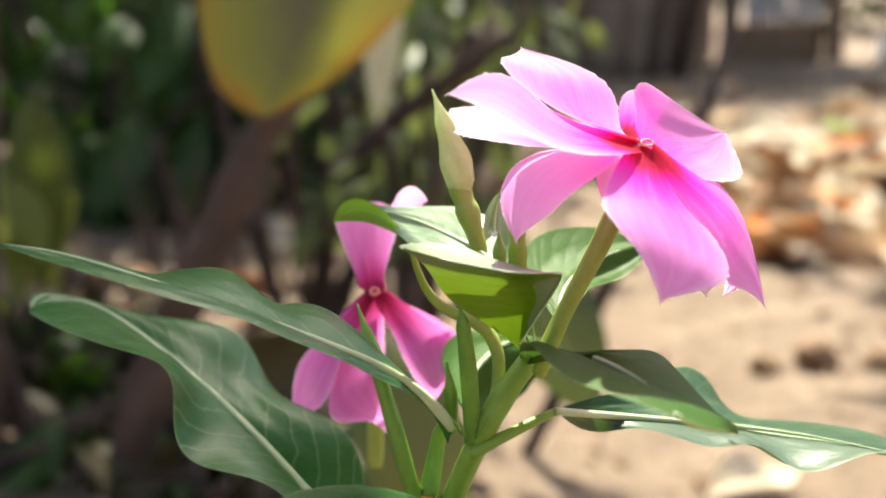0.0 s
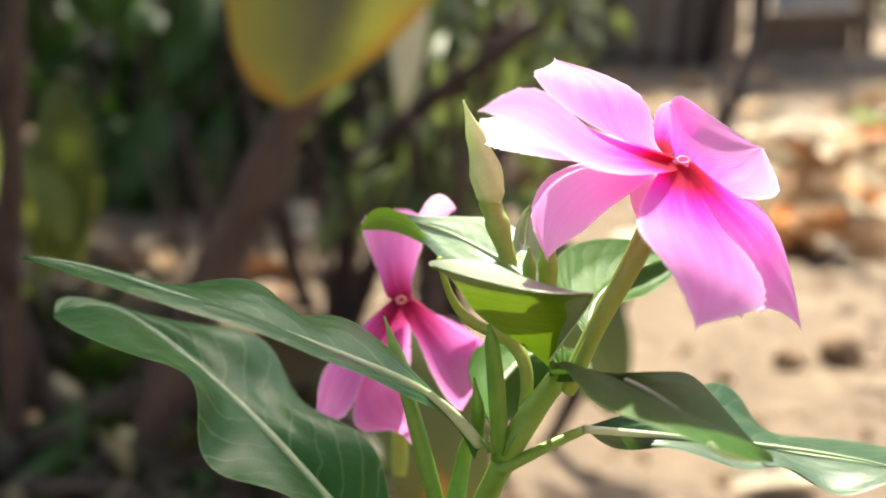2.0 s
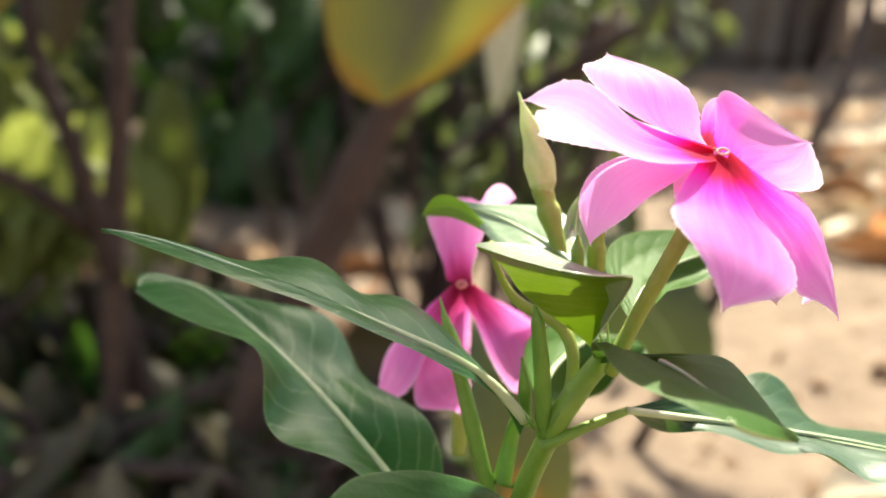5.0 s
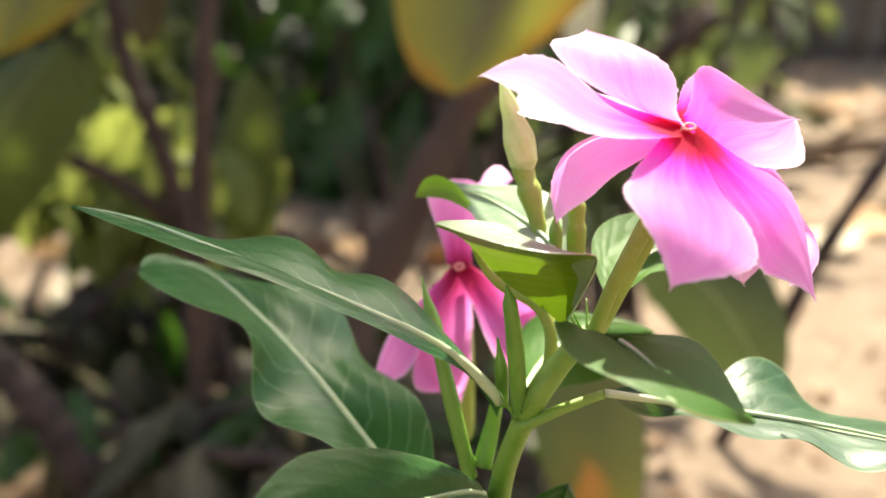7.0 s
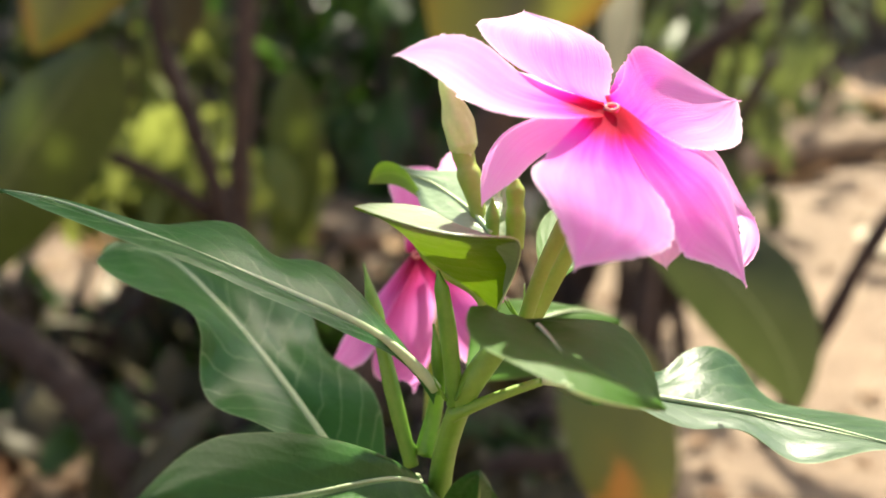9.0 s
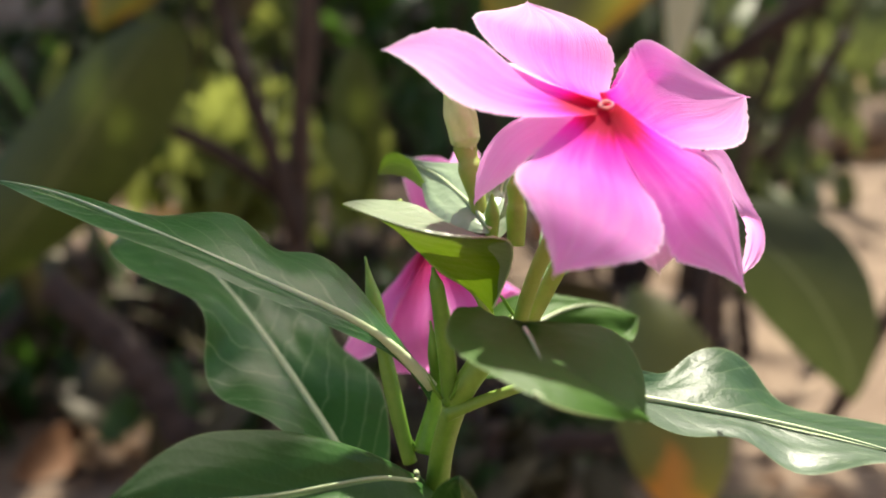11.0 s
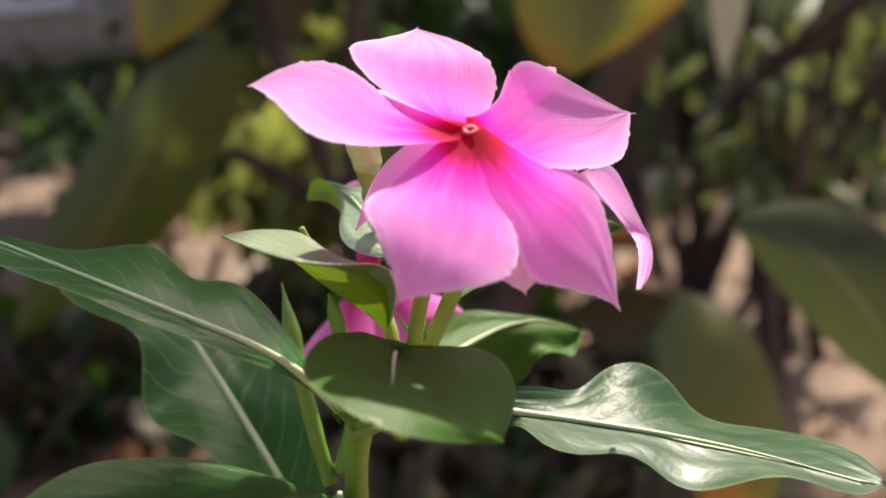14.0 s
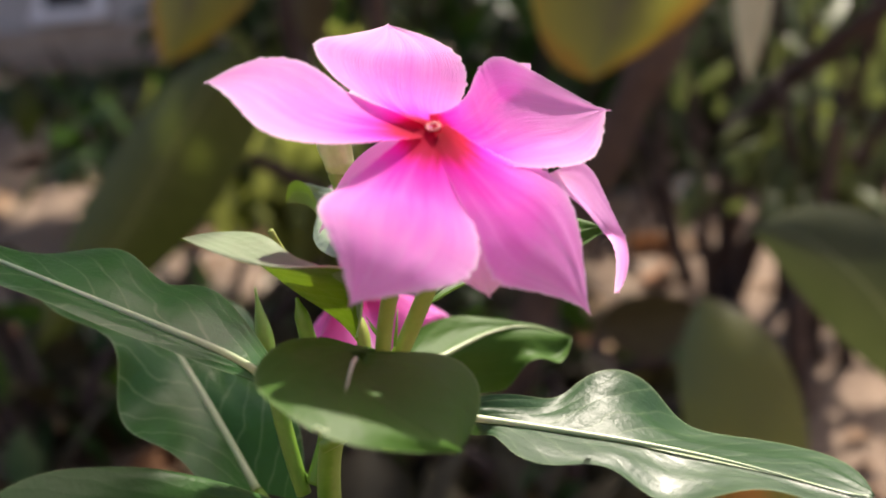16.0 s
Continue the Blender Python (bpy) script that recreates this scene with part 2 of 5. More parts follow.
def yellow_leaf_material():
    m, nt, bsdf, out = material("yellowing_leaf")
    uv, u, v = blade_uv(nt)
    across = math_node(nt, "MULTIPLY", math_node(nt, "ABSOLUTE", math_node(nt, "SUBTRACT", v, 0.5)), 2.0)
    n = noise_tex(nt, 16.0, 4.0, node(nt, "TexCoord").outputs["Object"])
    f = math_node(nt, "ADD", across, math_node(nt, "MULTIPLY", math_node(nt, "SUBTRACT", n, 0.5), 1.1))
    f = math_node(nt, "ADD", f, math_node(nt, "MULTIPLY", math_node(nt, "POWER", u, 6.0), 0.5))
    col = ramp(nt, [(0.05, (0.090, 0.096, 0.052)), (0.30, (0.135, 0.150, 0.040)), (0.70, (0.195, 0.200, 0.032)), (0.92, (0.24, 0.20, 0.022)), (1.0, (0.25, 0.15, 0.014))], f)
    dull = math_node(nt, "MULTIPLY", math_node(nt, "SUBTRACT", v, u), 1.3)
    col = mix_col(nt, math_node(nt, "MINIMUM", math_node(nt, "MAXIMUM", dull, 0.0), 0.9), col, (0.070, 0.050, 0.038))
    nt.links.new(col, bsdf.inputs["Base Color"])
    bsdf.inputs["Roughness"].default_value = 0.5
    bumped(nt, bsdf, n, 0.3, 0.002)
    thin(nt, bsdf, out, col, 0.3)
    return m


YELLOW = yellow_leaf_material()


def turning_leaf_material():
    m, nt, bsdf, out = material("turning_leaf")
    uv, u, v = blade_uv(nt)
    n = noise_tex(nt, 12.0, 4.0, node(nt, "TexCoord").outputs["Object"])
    f = math_node(nt, "ADD", u, math_node(nt, "MULTIPLY", math_node(nt, "SUBTRACT", n, 0.5), 1.3))
    f = math_node(nt, "SUBTRACT", f, math_node(nt, "MULTIPLY", math_node(nt, "ABSOLUTE", math_node(nt, "SUBTRACT", v, 0.45)), 0.5))
    col = ramp(nt, [(0.0, (0.07, 0.10, 0.035)), (0.45, (0.10, 0.13, 0.025)), (0.66, (0.13, 0.13, 0.02)), (0.76, (0.50, 0.20, 0.03)), (1.0, (0.45, 0.22, 0.06))], f)
    col = mix_col(nt, math_node(nt, "MULTIPLY", v, 0.45), col, (0.20, 0.17, 0.02))
    nt.links.new(col, bsdf.inputs["Base Color"])
    bsdf.inputs["Roughness"].default_value = 0.5
    bumped(nt, bsdf, n, 0.3, 0.002)
    thin(nt, bsdf, out, col, 0.25)
    return m


TURNING = turning_leaf_material()
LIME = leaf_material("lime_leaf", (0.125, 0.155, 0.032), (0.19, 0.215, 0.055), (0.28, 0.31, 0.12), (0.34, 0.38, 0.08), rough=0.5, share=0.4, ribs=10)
SOFT = leaf_material("soft_leaf", (0.060, 0.085, 0.030), (0.10, 0.125, 0.050), (0.16, 0.19, 0.09), (0.18, 0.22, 0.05), rough=0.5, share=0.3, ribs=10)
CROWN = rough_material("crown_leaf", (0.035, 0.075, 0.02), (0.06, 0.11, 0.03), 8, 0.5, 0.1, 0.001, 0.2)
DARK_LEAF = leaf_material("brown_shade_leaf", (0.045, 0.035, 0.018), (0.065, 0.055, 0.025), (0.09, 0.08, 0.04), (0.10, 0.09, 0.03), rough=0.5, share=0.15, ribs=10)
ORANGE = rough_material("orange_leaf", (0.55, 0.17, 0.03), (0.65, 0.27, 0.06), 25, 0.7, 0.3, 0.002, 0.3)
RUST = rough_material("rusty_dry_leaf", (0.16, 0.07, 0.03), (0.30, 0.14, 0.06), 30, 0.8, 0.5, 0.002, 0.2, 0.3)
FRESH = rough_material("green_fallen_leaf", (0.24, 0.33, 0.05), (0.36, 0.42, 0.09), 25, 0.6, 0.3, 0.002, 0.3)
CLOD = rough_material("rusty_earth", (0.17, 0.10, 0.06), (0.30, 0.19, 0.11), 50, 0.95, 0.8, 0.006)
DEADWOOD = rough_material("dead_wood", (0.16, 0.105, 0.065), (0.27, 0.19, 0.125), 25, 0.9, 0.7, 0.006)


def ramp_value(nt, low, high, fac):
    r = nt.nodes.new("ShaderNodeMapRange")
    r.inputs["From Min"].default_value, r.inputs["From Max"].default_value = low, high
    r.inputs["To Max"].default_value = 0.6
    nt.links.new(fac, r.inputs["Value"])
    return r.outputs[0]


def ground_material():
    m, nt, bsdf, out = material("sandy_soil")
    tc = node(nt, "TexCoord").outputs["Object"]
    big = noise_tex(nt, 1.3, 5.0, tc)
    mid = noise_tex(nt, 14.0, 6.0, tc)
    fine = noise_tex(nt, 160.0, 4.0, tc)
    pebble = noise_tex(nt, 45.0, 5.0, tc, 0.7)
    col = ramp(nt, [(0.30, (0.070, 0.047, 0.033)), (0.5, (0.145, 0.102, 0.069)), (0.70, (0.27, 0.205, 0.142))], mid)
    col = mix_col(nt, math_node(nt, "MULTIPLY", math_node(nt, "POWER", big, 2.0), 1.4), col, (0.235, 0.165, 0.112))
    col = mix_col(nt, ramp_value(nt, 0.46, 0.62, pebble), col, (0.085, 0.055, 0.036))
    col = mix_col(nt, math_node(nt, "MULTIPLY", fine, 0.4), col, (0.12, 0.08, 0.055))
    nt.links.new(col, bsdf.inputs["Base Color"])
    bsdf.inputs["Roughness"].default_value = 0.95
    bumped(nt, bsdf, math_node(nt, "ADD", math_node(nt, "MULTIPLY", mid, 1.0), math_node(nt, "MULTIPLY", fine, 0.3)), 0.7, 0.02)
    return m


SOIL = ground_material()
PLASTER = rough_material("grey_plaster", (0.36, 0.35, 0.34), (0.46, 0.45, 0.44), 3, 0.9, 0.3, 0.01)
GATE = rough_material("gate_paint", (0.30, 0.30, 0.31), (0.52, 0.53, 0.56), 9.0, 0.6, 0.2, 0.002)
WHITE = rough_material("white_paint", (0.72, 0.73, 0.75), (0.80, 0.81, 0.82), 3, 0.7, 0.2, 0.01)
GREY = rough_material("concrete", (0.30, 0.23, 0.17), (0.44, 0.35, 0.27), 4, 0.9, 0.4, 0.01)
DARK = rough_material("dark_opening", (0.02, 0.02, 0.022), (0.03, 0.03, 0.033), 4, 0.6, 0.2, 0.01)


# ---- shapes ----
def spline(points, n, scale=0.001):
    """n + 1 places along a clamped cubic B-spline."""
    pts = [Vector(p) * scale for p in points]
    while len(pts) < 4:
        pts = [pts[0]] + [(pts[i] + pts[i + 1]) / 2 for i in range(len(pts) - 1)] + [pts[-1]]
    k, m = 3, len(pts)
    inner = m - k
    knots = [0.0] * k + [i / inner for i in range(inner + 1)] + [1.0] * k
    out = []
    for s in range(n + 1):
        u = min(s / n, 1 - 1e-9)
        i = max(j for j in range(k, m) if knots[j] <= u)
        d = [pts[i - k + j] for j in range(k + 1)]
        for r in range(1, k + 1):
            for j in range(k, r - 1, -1):
                a, b = knots[i - k + j], knots[i + 1 + j - r]
                w = (u - a) / (b - a) if b > a else 0
                d[j] = d[j - 1].lerp(d[j], w)
        out.append(d[k])
    return out


def link_mesh(name, bm, mat, parent=None, label="", smooth=True):
    me = bpy.data.meshes.new(name)
    bm.to_mesh(me)
    bm.free()
    me.materials.append(mat)
    for p in me.polygons:
        p.use_smooth = smooth
    ob = new(name, me)
    if parent is not None:
        ob.parent = parent
    if label:
        tagged(ob, label=label)
    return ob



def empty(name, at=(0, 0, 0)):
    ob = new(name)
    ob.empty_display_size = 0.02
    ob.location = at
    return ob


def tube_mesh(points, radii, sides=10, cap=True):
    """A round, tapering stalk along places."""
    bm = bmesh.new()
    rings = []
    ref = Vector((0.3, 0.9, 0.2)).normalized()
    for i, p in enumerate(points):
        d = (points[min(i + 1, len(points) - 1)] - points[max(i - 1, 0)]).normalized()
        a = d.cross(ref)
        if a.length < 1e-4:
            a = d.cross(Vector((1, 0, 0)))
        a.normalize()
        b = d.cross(a)
        r = radii(i / (len(points) - 1))
        rings.append([bm.verts.new(p + a * (r * math.cos(2 * math.pi * k / sides)) + b * (r * math.sin(2 * math.pi * k / sides))) for k in range(sides)])
    for r0, r1 in zip(rings, rings[1:]):
        for k in range(sides):
            bm.faces.new((r0[k], r0[(k + 1) % sides], r1[(k + 1) % sides], r1[k]))
    if cap:
        bm.faces.new(rings[0][::-1])
        bm.faces.new(rings[-1])
    return bm


def evenly(points, n, scale):
    """Places along a spline at even distances."""
    fine = spline(points, 160, scale)
    run = [0.0]
    for a, b in zip(fine, fine[1:]):
        run.append(run[-1] + (b - a).length)
    out, j = [], 0
    for i in range(n + 1):
        want = run[-1] * i / n
        while j < 159 and run[j + 1] < want:
            j += 1
        out.append(fine[j].lerp(fine[j + 1], min(1.0, (want - run[j]) / max(run[j + 1] - run[j], 1e-9))))
    return out


def blade_mesh(left, right, rib=None, nu=36, nv=14, bulge=0.0, ruffle=0.0, seed=0, scale=0.001, curl=0.0, root=0.0, ragged=0.0, hook=0.0, even=False, pleat=0.0, radial=False):
    """A thin blade between two edge curves from base to tip, over a rib; bulge lifts its halves, ruffle waves the edges."""
    L, R = spline(left, nu, scale), spline(right, nu, scale)
    M = spline(rib, nu, scale) if rib else None
    if even:
        L, R = evenly(left, nu, scale), evenly(right, nu, scale)
        M = evenly(rib, nu, scale)
    if hook:
        # a narrow curved point carries on past the tip
        tip, back = L[-1], (L[int(nu * 0.86)] + R[int(nu * 0.86)]) / 2
        ahead = (tip - back).normalized()
        side = R[int(nu * 0.8)] - L[int(nu * 0.8)]
        side = (side - ahead * side.dot(ahead)).normalized()
        up = ahead.cross(side)
        half = hook * 0.30
        for i in range(nu - 8, nu + 1):
            c, w = (L[i] + R[i]) / 2, (R[i] - L[i]).length / 2
            if w < half:
                L[i], R[i] = c - side * half, c + side * half
        for k in range(1, 9):
            q = k / 8
            c = tip + ahead * hook * q + (side * 0.35 - up * 0.3) * hook * q * q
            w = half * (1 - q) ** 1.2
            L.append(c - side * w)
            R.append(c + side * w)
        nu += 8
    if root:
        k = int(nu * 0.3)
        side = (R[k] - L[k]).normalized()
        for i in range(nu + 1):
            more = root * max(0.0, 1 - i / (0.23 * nu)) * 0.5
            L[i], R[i] = L[i] - side * more, R[i] + side * more
    run = [0.0]
    for i in range(nu):
        run.append(run[-1] + ((L[i + 1] + R[i + 1]) - (L[i] + R[i])).length)
    start = (L[0] + R[0]) / 2
    reach = max((q - start).length for q in L + R)
    bm = bmesh.new()
    uvl = bm.loops.layers.uv.new("UVMap")
    grid = []
    for i in range(nu + 1):
        u = run[i] / run[-1]
        row = []
        w = (R[i] - L[i]).length
        nxt, prv = min(i + 1, nu), max(i - 1, 0)
        along = ((L[nxt] + R[nxt]) - (L[prv] + R[prv]))
        nrm = along.cross(R[i] - L[i])
        nrm = nrm.normalized() if nrm.length > 1e-12 else Vector((0, 0, 1))
        for j in range(nv + 1):
            v = j / nv
            if M:
                p = L[i].lerp(M[i], v * 2) if v < 0.5 else M[i].lerp(R[i], v * 2 - 1)
                h = math.sin(math.pi * ((v * 2) % 1.0)) * bulge * w
            else:
                p = L[i].lerp(R[i], v)
                h = math.sin(math.pi * v) * bulge * w
            edge = abs(v - 0.5) * 2
            q = noise.noise(p * (90 if scale == 0.001 else 12) + Vector((seed * 3.1, seed * 1.7, 0)))
            h += ruffle * edge ** 2 * q * math.sin(math.pi * min(1, u * 1.02))
            h += curl * w * (edge ** 2) * u
            if pleat:
                h += pleat * (noise.noise(Vector((v * 4.2 + seed * 7.3, u * 1.6, seed))) + 0.4 * noise.noise(Vector((v * 11 + seed, u * 3, seed)))) * min(1.0, u * 2.5)
            if ragged:
                out = (R[i] - L[i]).normalized() * (1 if v > 0.5 else -1)
                p = p + out * (ragged * edge ** 10 * (noise.noise(Vector((u * 38 + seed, v * 3, seed * 2.0))) + 0.6 * noise.noise(Vector((u * 95, v * 3, seed * 5.0)))) * min(1.0, w * 300) * min(1.0, u * 2.0))
            far = (p - start).length / reach if radial else u
            row.append((bm.verts.new(p + nrm * h), far, v))
        grid.append(row)
    for r0, r1 in zip(grid, grid[1:]):
        for j in range(nv):
            quad = (r0[j], r0[j + 1], r1[j + 1], r1[j])
            f = bm.faces.new([q[0] for q in quad])
            for loop, q in zip(f.loops, quad):
                loop[uvl].uv = (q[1], q[2])
    bmesh.ops.remove_doubles(bm, verts=bm.verts, dist=1e-6)
    return bm


# ---- ground ----
def ground_sheet():
    bm = bmesh.new()
    xs = sorted({round(-60 + i * 6.0, 3) for i in range(21)} | {round(-3 + i * 0.06, 3) for i in range(101)})
    ys = sorted({round(-60 + i * 6.0, 3) for i in range(31)} | {round(-0.6 + i * 0.06, 3) for i in range(91)})
    rows = []
    for y in ys:
        rows.append([bm.verts.new((x, y, 0.018 * noise.noise(Vector((x * 2.3, y * 2.3, 0))) + 0.010 * noise.noise(Vector((x * 9, y * 9, 3))) if abs(x) < 4 and -1 < y < 6 else 0.0)) for x in xs])
    for a, b in zip(rows, rows[1:]):
        for j in range(len(xs) - 1):
            bm.faces.new((a[j], a[j + 1], b[j + 1], b[j]))
    return bm


ground = link_mesh("ground", ground_sheet(), SOIL)
tagged(ground, "dry sandy brown soil with dappled sunlight", "ground", kind="structure")


# ---- the periwinkle ----
plant = empty("periwinkle", (0.0, 0.128, 0.0))
tagged(plant, "pink flowering periwinkle with glossy green leaves rooted in soil", "flower plant")
bpy.context.view_layer.update()


def own(ob, parent):
    """Hangs a mesh built in world places under its thing."""
    ob.parent = parent
    ob.matrix_parent_inverse = Matrix.Translation(-parent.location)
    return ob


def profile(*stops):
    """A radius in metres along a stalk, from (share, millimetres) stops."""
    def radius(s):
        for (a, ra), (b, rb) in zip(stops, stops[1:]):
            if s <= b:
                k = (s - a) / (b - a)
                k = k * k * (3 - 2 * k)
                return (ra + (rb - ra) * k) * 0.001
        return stops[-1][1] * 0.001
    return radius


def stalk(name, points, radius, mat, parent=plant, n=30, sides=12, label=""):
    return own(link_mesh(name, tube_mesh(spline(points, n), radius, sides), mat, label=label), parent)


stalk("stem", [(-1.0, 128.0, -5.0), (3.0, 131.0, 100.0), (-3.0, 129.0, 220.0), (-2.0, 129.0, 300.0), (-0.2, 127.6, 322.1), (3.1, 122.5, 331.3), (6.1, 122.7, 338.2), (10.6, 126.2, 342.2)],
      profile((0, 2.2), (0.8, 1.3), (0.93, 1.45), (0.965, 1.3), (1, 1.3)), STEM, n=90, sides=16)


def add_leaf(left, right, rib, mat, bulge=0.05, ruffle=0.0006, seed=1, rib_r=0.55, label="", nu=44, nv=16, curl=0.0, stalk_to=None, even=False, fade=0.8, vein=None, pleat=0.0007):
    ob = own(link_mesh("leaf", blade_mesh(left, right, rib, nu, nv, bulge, ruffle, seed, curl=curl, even=even, pleat=pleat), mat, label=label), plant)
    pts = evenly(vein or rib, nu, 0.001) if even else spline(vein or rib, nu)
    lift = 0.00020
    r = link_mesh("midrib", tube_mesh([p + Vector((0, -lift, lift)) for p in pts], lambda s: (rib_r * (1 - s) ** fade + 0.06 * (1 - s)) * 0.001, 8), RIB)
    r.parent = ob
    if stalk_to:
        q = link_mesh("petiole", tube_mesh(spline(stalk_to, 10), lambda s: (rib_r * 1.9 - rib_r * 0.7 * s) * 0.001, 8), STEM)
        q.parent = ob
    return ob


add_leaf([(-0.8, 124.1, 337.7), (-10.1, 129.4, 346.3), (-15.0, 130.0, 349.0), (-18.1, 128.1, 348.2), (-20.5, 127.7, 350.0), (-23.5, 128.1, 353.3), (-28.9, 126.4, 353.7), (-34.3, 123.2, 353.4), (-38.1, 118.8, 357.2), (-42.3, 109.9, 360.2)],
         [(0.7, 124.1, 332.8), (-1.3, 122.0, 338.8), (-5.2, 117.6, 342.3), (-9.4, 112.9, 347.0), (-15.6, 109.0, 351.0), (-23.3, 107.2, 354.9), (-32.5, 107.1, 357.3), (-42.3, 109.9, 360.2)],
         [(1.3, 123.4, 334.9), (-2.5, 121.7, 341.1), (-10.6, 117.7, 346.3), (-20.6, 114.5, 351.8), (-30.8, 113.6, 356.0), (-38.5, 113.1, 359.0), (-42.3, 109.9, 360.2)], LEAF, seed=1, rib_r=0.62, fade=0.7, even=True, bulge=0.03, nu=64, nv=24)
add_leaf([(-9.7, 137.2, 317.0), (-9.9, 141.0, 326.4), (-16.0, 145.3, 329.5), (-22.6, 151.1, 329.5), (-25.2, 156.7, 331.4), (-27.3, 158.7, 336.5), (-32.9, 157.7, 339.4), (-42.3, 156.4, 339.3), (-51.4, 156.1, 342.7), (-56.4, 153.5, 345.4), (-53.7, 147.4, 343.3)],
         [(-15.3, 126.6, 320.7), (-18.0, 126.8, 326.1), (-23.3, 128.2, 328.2), (-29.4, 129.7, 328.7), (-32.2, 131.6, 331.2), (-31.5, 133.5, 336.2), (-32.7, 134.2, 340.6), (-38.2, 133.1, 342.0), (-45.1, 135.4, 343.4), (-51.4, 141.2, 344.0), (-53.7, 147.4, 343.3)],
         [(-14.8, 134.8, 319.4), (-24.8, 140.9, 329.3), (-35.5, 147.8, 335.8), (-44.4, 154.6, 340.6), (-50.8, 155.4, 343.5), (-53.7, 147.4, 343.3)], LEAF, seed=2, rib_r=0.68, fade=0.75, even=True, bulge=0.03, nu=64, nv=24, stalk_to=[(-2.0, 129.0, 312.0), (-8.0, 131.0, 314.5), (-14.8, 134.8, 319.4)])
three = add_leaf([(9.4, 128.6, 340.6), (8.0, 115.5, 347.7), (9.3, 105.4, 350.9), (10.5, 98.0, 349.6), (15.7, 93.8, 349.1), (21.2, 91.7, 347.1), (25.2, 94.6, 345.4), (27.8, 102.1, 342.2)], [(9.8, 128.7, 340.4), (9.6, 113.8, 345.6), (14.4, 108.8, 348.2), (20.5, 112.4, 347.5), (24.2, 116.7, 345.4), (26.8, 113.0, 341.9), (27.8, 102.1, 342.1)], [(9.2, 127.9, 341.0), (12.6, 117.7, 346.3), (15.4, 109.5, 347.2), (18.9, 102.4, 346.9), (23.8, 101.6, 344.6), (27.8, 102.1, 342.2)], MATT_LEAF, seed=3, rib_r=0.19, fade=0.6, bulge=0.03, vein=[(15.3, 109.5, 347.3), (16.0, 107.4, 347.75), (17.9, 102.9, 347.9), (18.9, 100.3, 347.7)])
# sunlit front margin, put in as a pale tube along the leaf
rim = link_mesh("lit_rolled_margin", tube_mesh(spline([(19.9, 92.8, 347.8), (21.6, 94.2, 346.0), (24.4, 96.7, 344.6), (27.3, 102.3, 342.1)], 30), lambda s: (0.12 + 0.16 * math.sin(math.pi * min(1.0, s + 0.15))) * 0.001, 8), RIB)
rim.parent = three
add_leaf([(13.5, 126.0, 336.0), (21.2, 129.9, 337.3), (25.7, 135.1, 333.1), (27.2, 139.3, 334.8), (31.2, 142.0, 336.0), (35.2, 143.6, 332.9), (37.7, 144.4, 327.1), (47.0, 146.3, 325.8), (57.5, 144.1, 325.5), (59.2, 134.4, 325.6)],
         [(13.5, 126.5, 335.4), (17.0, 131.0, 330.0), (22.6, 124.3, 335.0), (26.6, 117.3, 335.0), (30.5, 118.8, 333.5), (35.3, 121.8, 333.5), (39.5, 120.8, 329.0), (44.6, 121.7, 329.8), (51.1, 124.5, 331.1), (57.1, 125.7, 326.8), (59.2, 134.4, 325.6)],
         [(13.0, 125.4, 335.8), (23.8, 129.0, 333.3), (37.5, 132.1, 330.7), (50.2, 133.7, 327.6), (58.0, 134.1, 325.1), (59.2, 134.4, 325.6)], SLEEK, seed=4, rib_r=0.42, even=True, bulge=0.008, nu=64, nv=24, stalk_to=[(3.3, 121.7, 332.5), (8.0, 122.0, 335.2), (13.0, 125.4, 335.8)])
add_leaf([(8.9, 122.2, 346.0), (9.4, 121.0, 351.0), (8.5, 116.4, 353.6), (6.3, 115.0, 355.8), (2.9, 116.9, 357.7), (-1.8, 118.4, 357.5), (-4.3, 116.0, 358.1), (-3.2, 110.8, 358.6)],
         [(8.9, 122.1, 344.4), (6.1, 124.0, 346.5), (2.4, 123.1, 348.8), (-0.1, 122.0, 351.8), (-1.0, 118.5, 355.2), (-3.2, 110.8, 358.6)],
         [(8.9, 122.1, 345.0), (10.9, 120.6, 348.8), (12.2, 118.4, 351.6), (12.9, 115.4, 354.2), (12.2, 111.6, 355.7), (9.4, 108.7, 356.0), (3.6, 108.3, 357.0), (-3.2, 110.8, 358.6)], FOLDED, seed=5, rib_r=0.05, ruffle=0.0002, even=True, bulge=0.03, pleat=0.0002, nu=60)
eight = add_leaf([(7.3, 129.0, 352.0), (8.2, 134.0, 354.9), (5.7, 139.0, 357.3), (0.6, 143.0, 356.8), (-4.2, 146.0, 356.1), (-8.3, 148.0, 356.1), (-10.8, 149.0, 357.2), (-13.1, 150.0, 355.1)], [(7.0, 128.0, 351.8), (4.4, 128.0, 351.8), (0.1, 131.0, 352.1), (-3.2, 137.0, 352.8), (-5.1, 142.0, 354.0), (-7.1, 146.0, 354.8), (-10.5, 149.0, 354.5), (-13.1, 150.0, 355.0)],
         [(7.1, 128.5, 352.0), (5.1, 131.0, 353.6), (1.1, 136.0, 354.6), (-2.4, 141.0, 355.4), (-5.9, 146.0, 355.3), (-9.7, 149.0, 355.8), (-13.1, 150.0, 355.0)], SHEEN_LEAF, seed=6, rib_r=0.22, ruffle=0.0003, bulge=0.05)
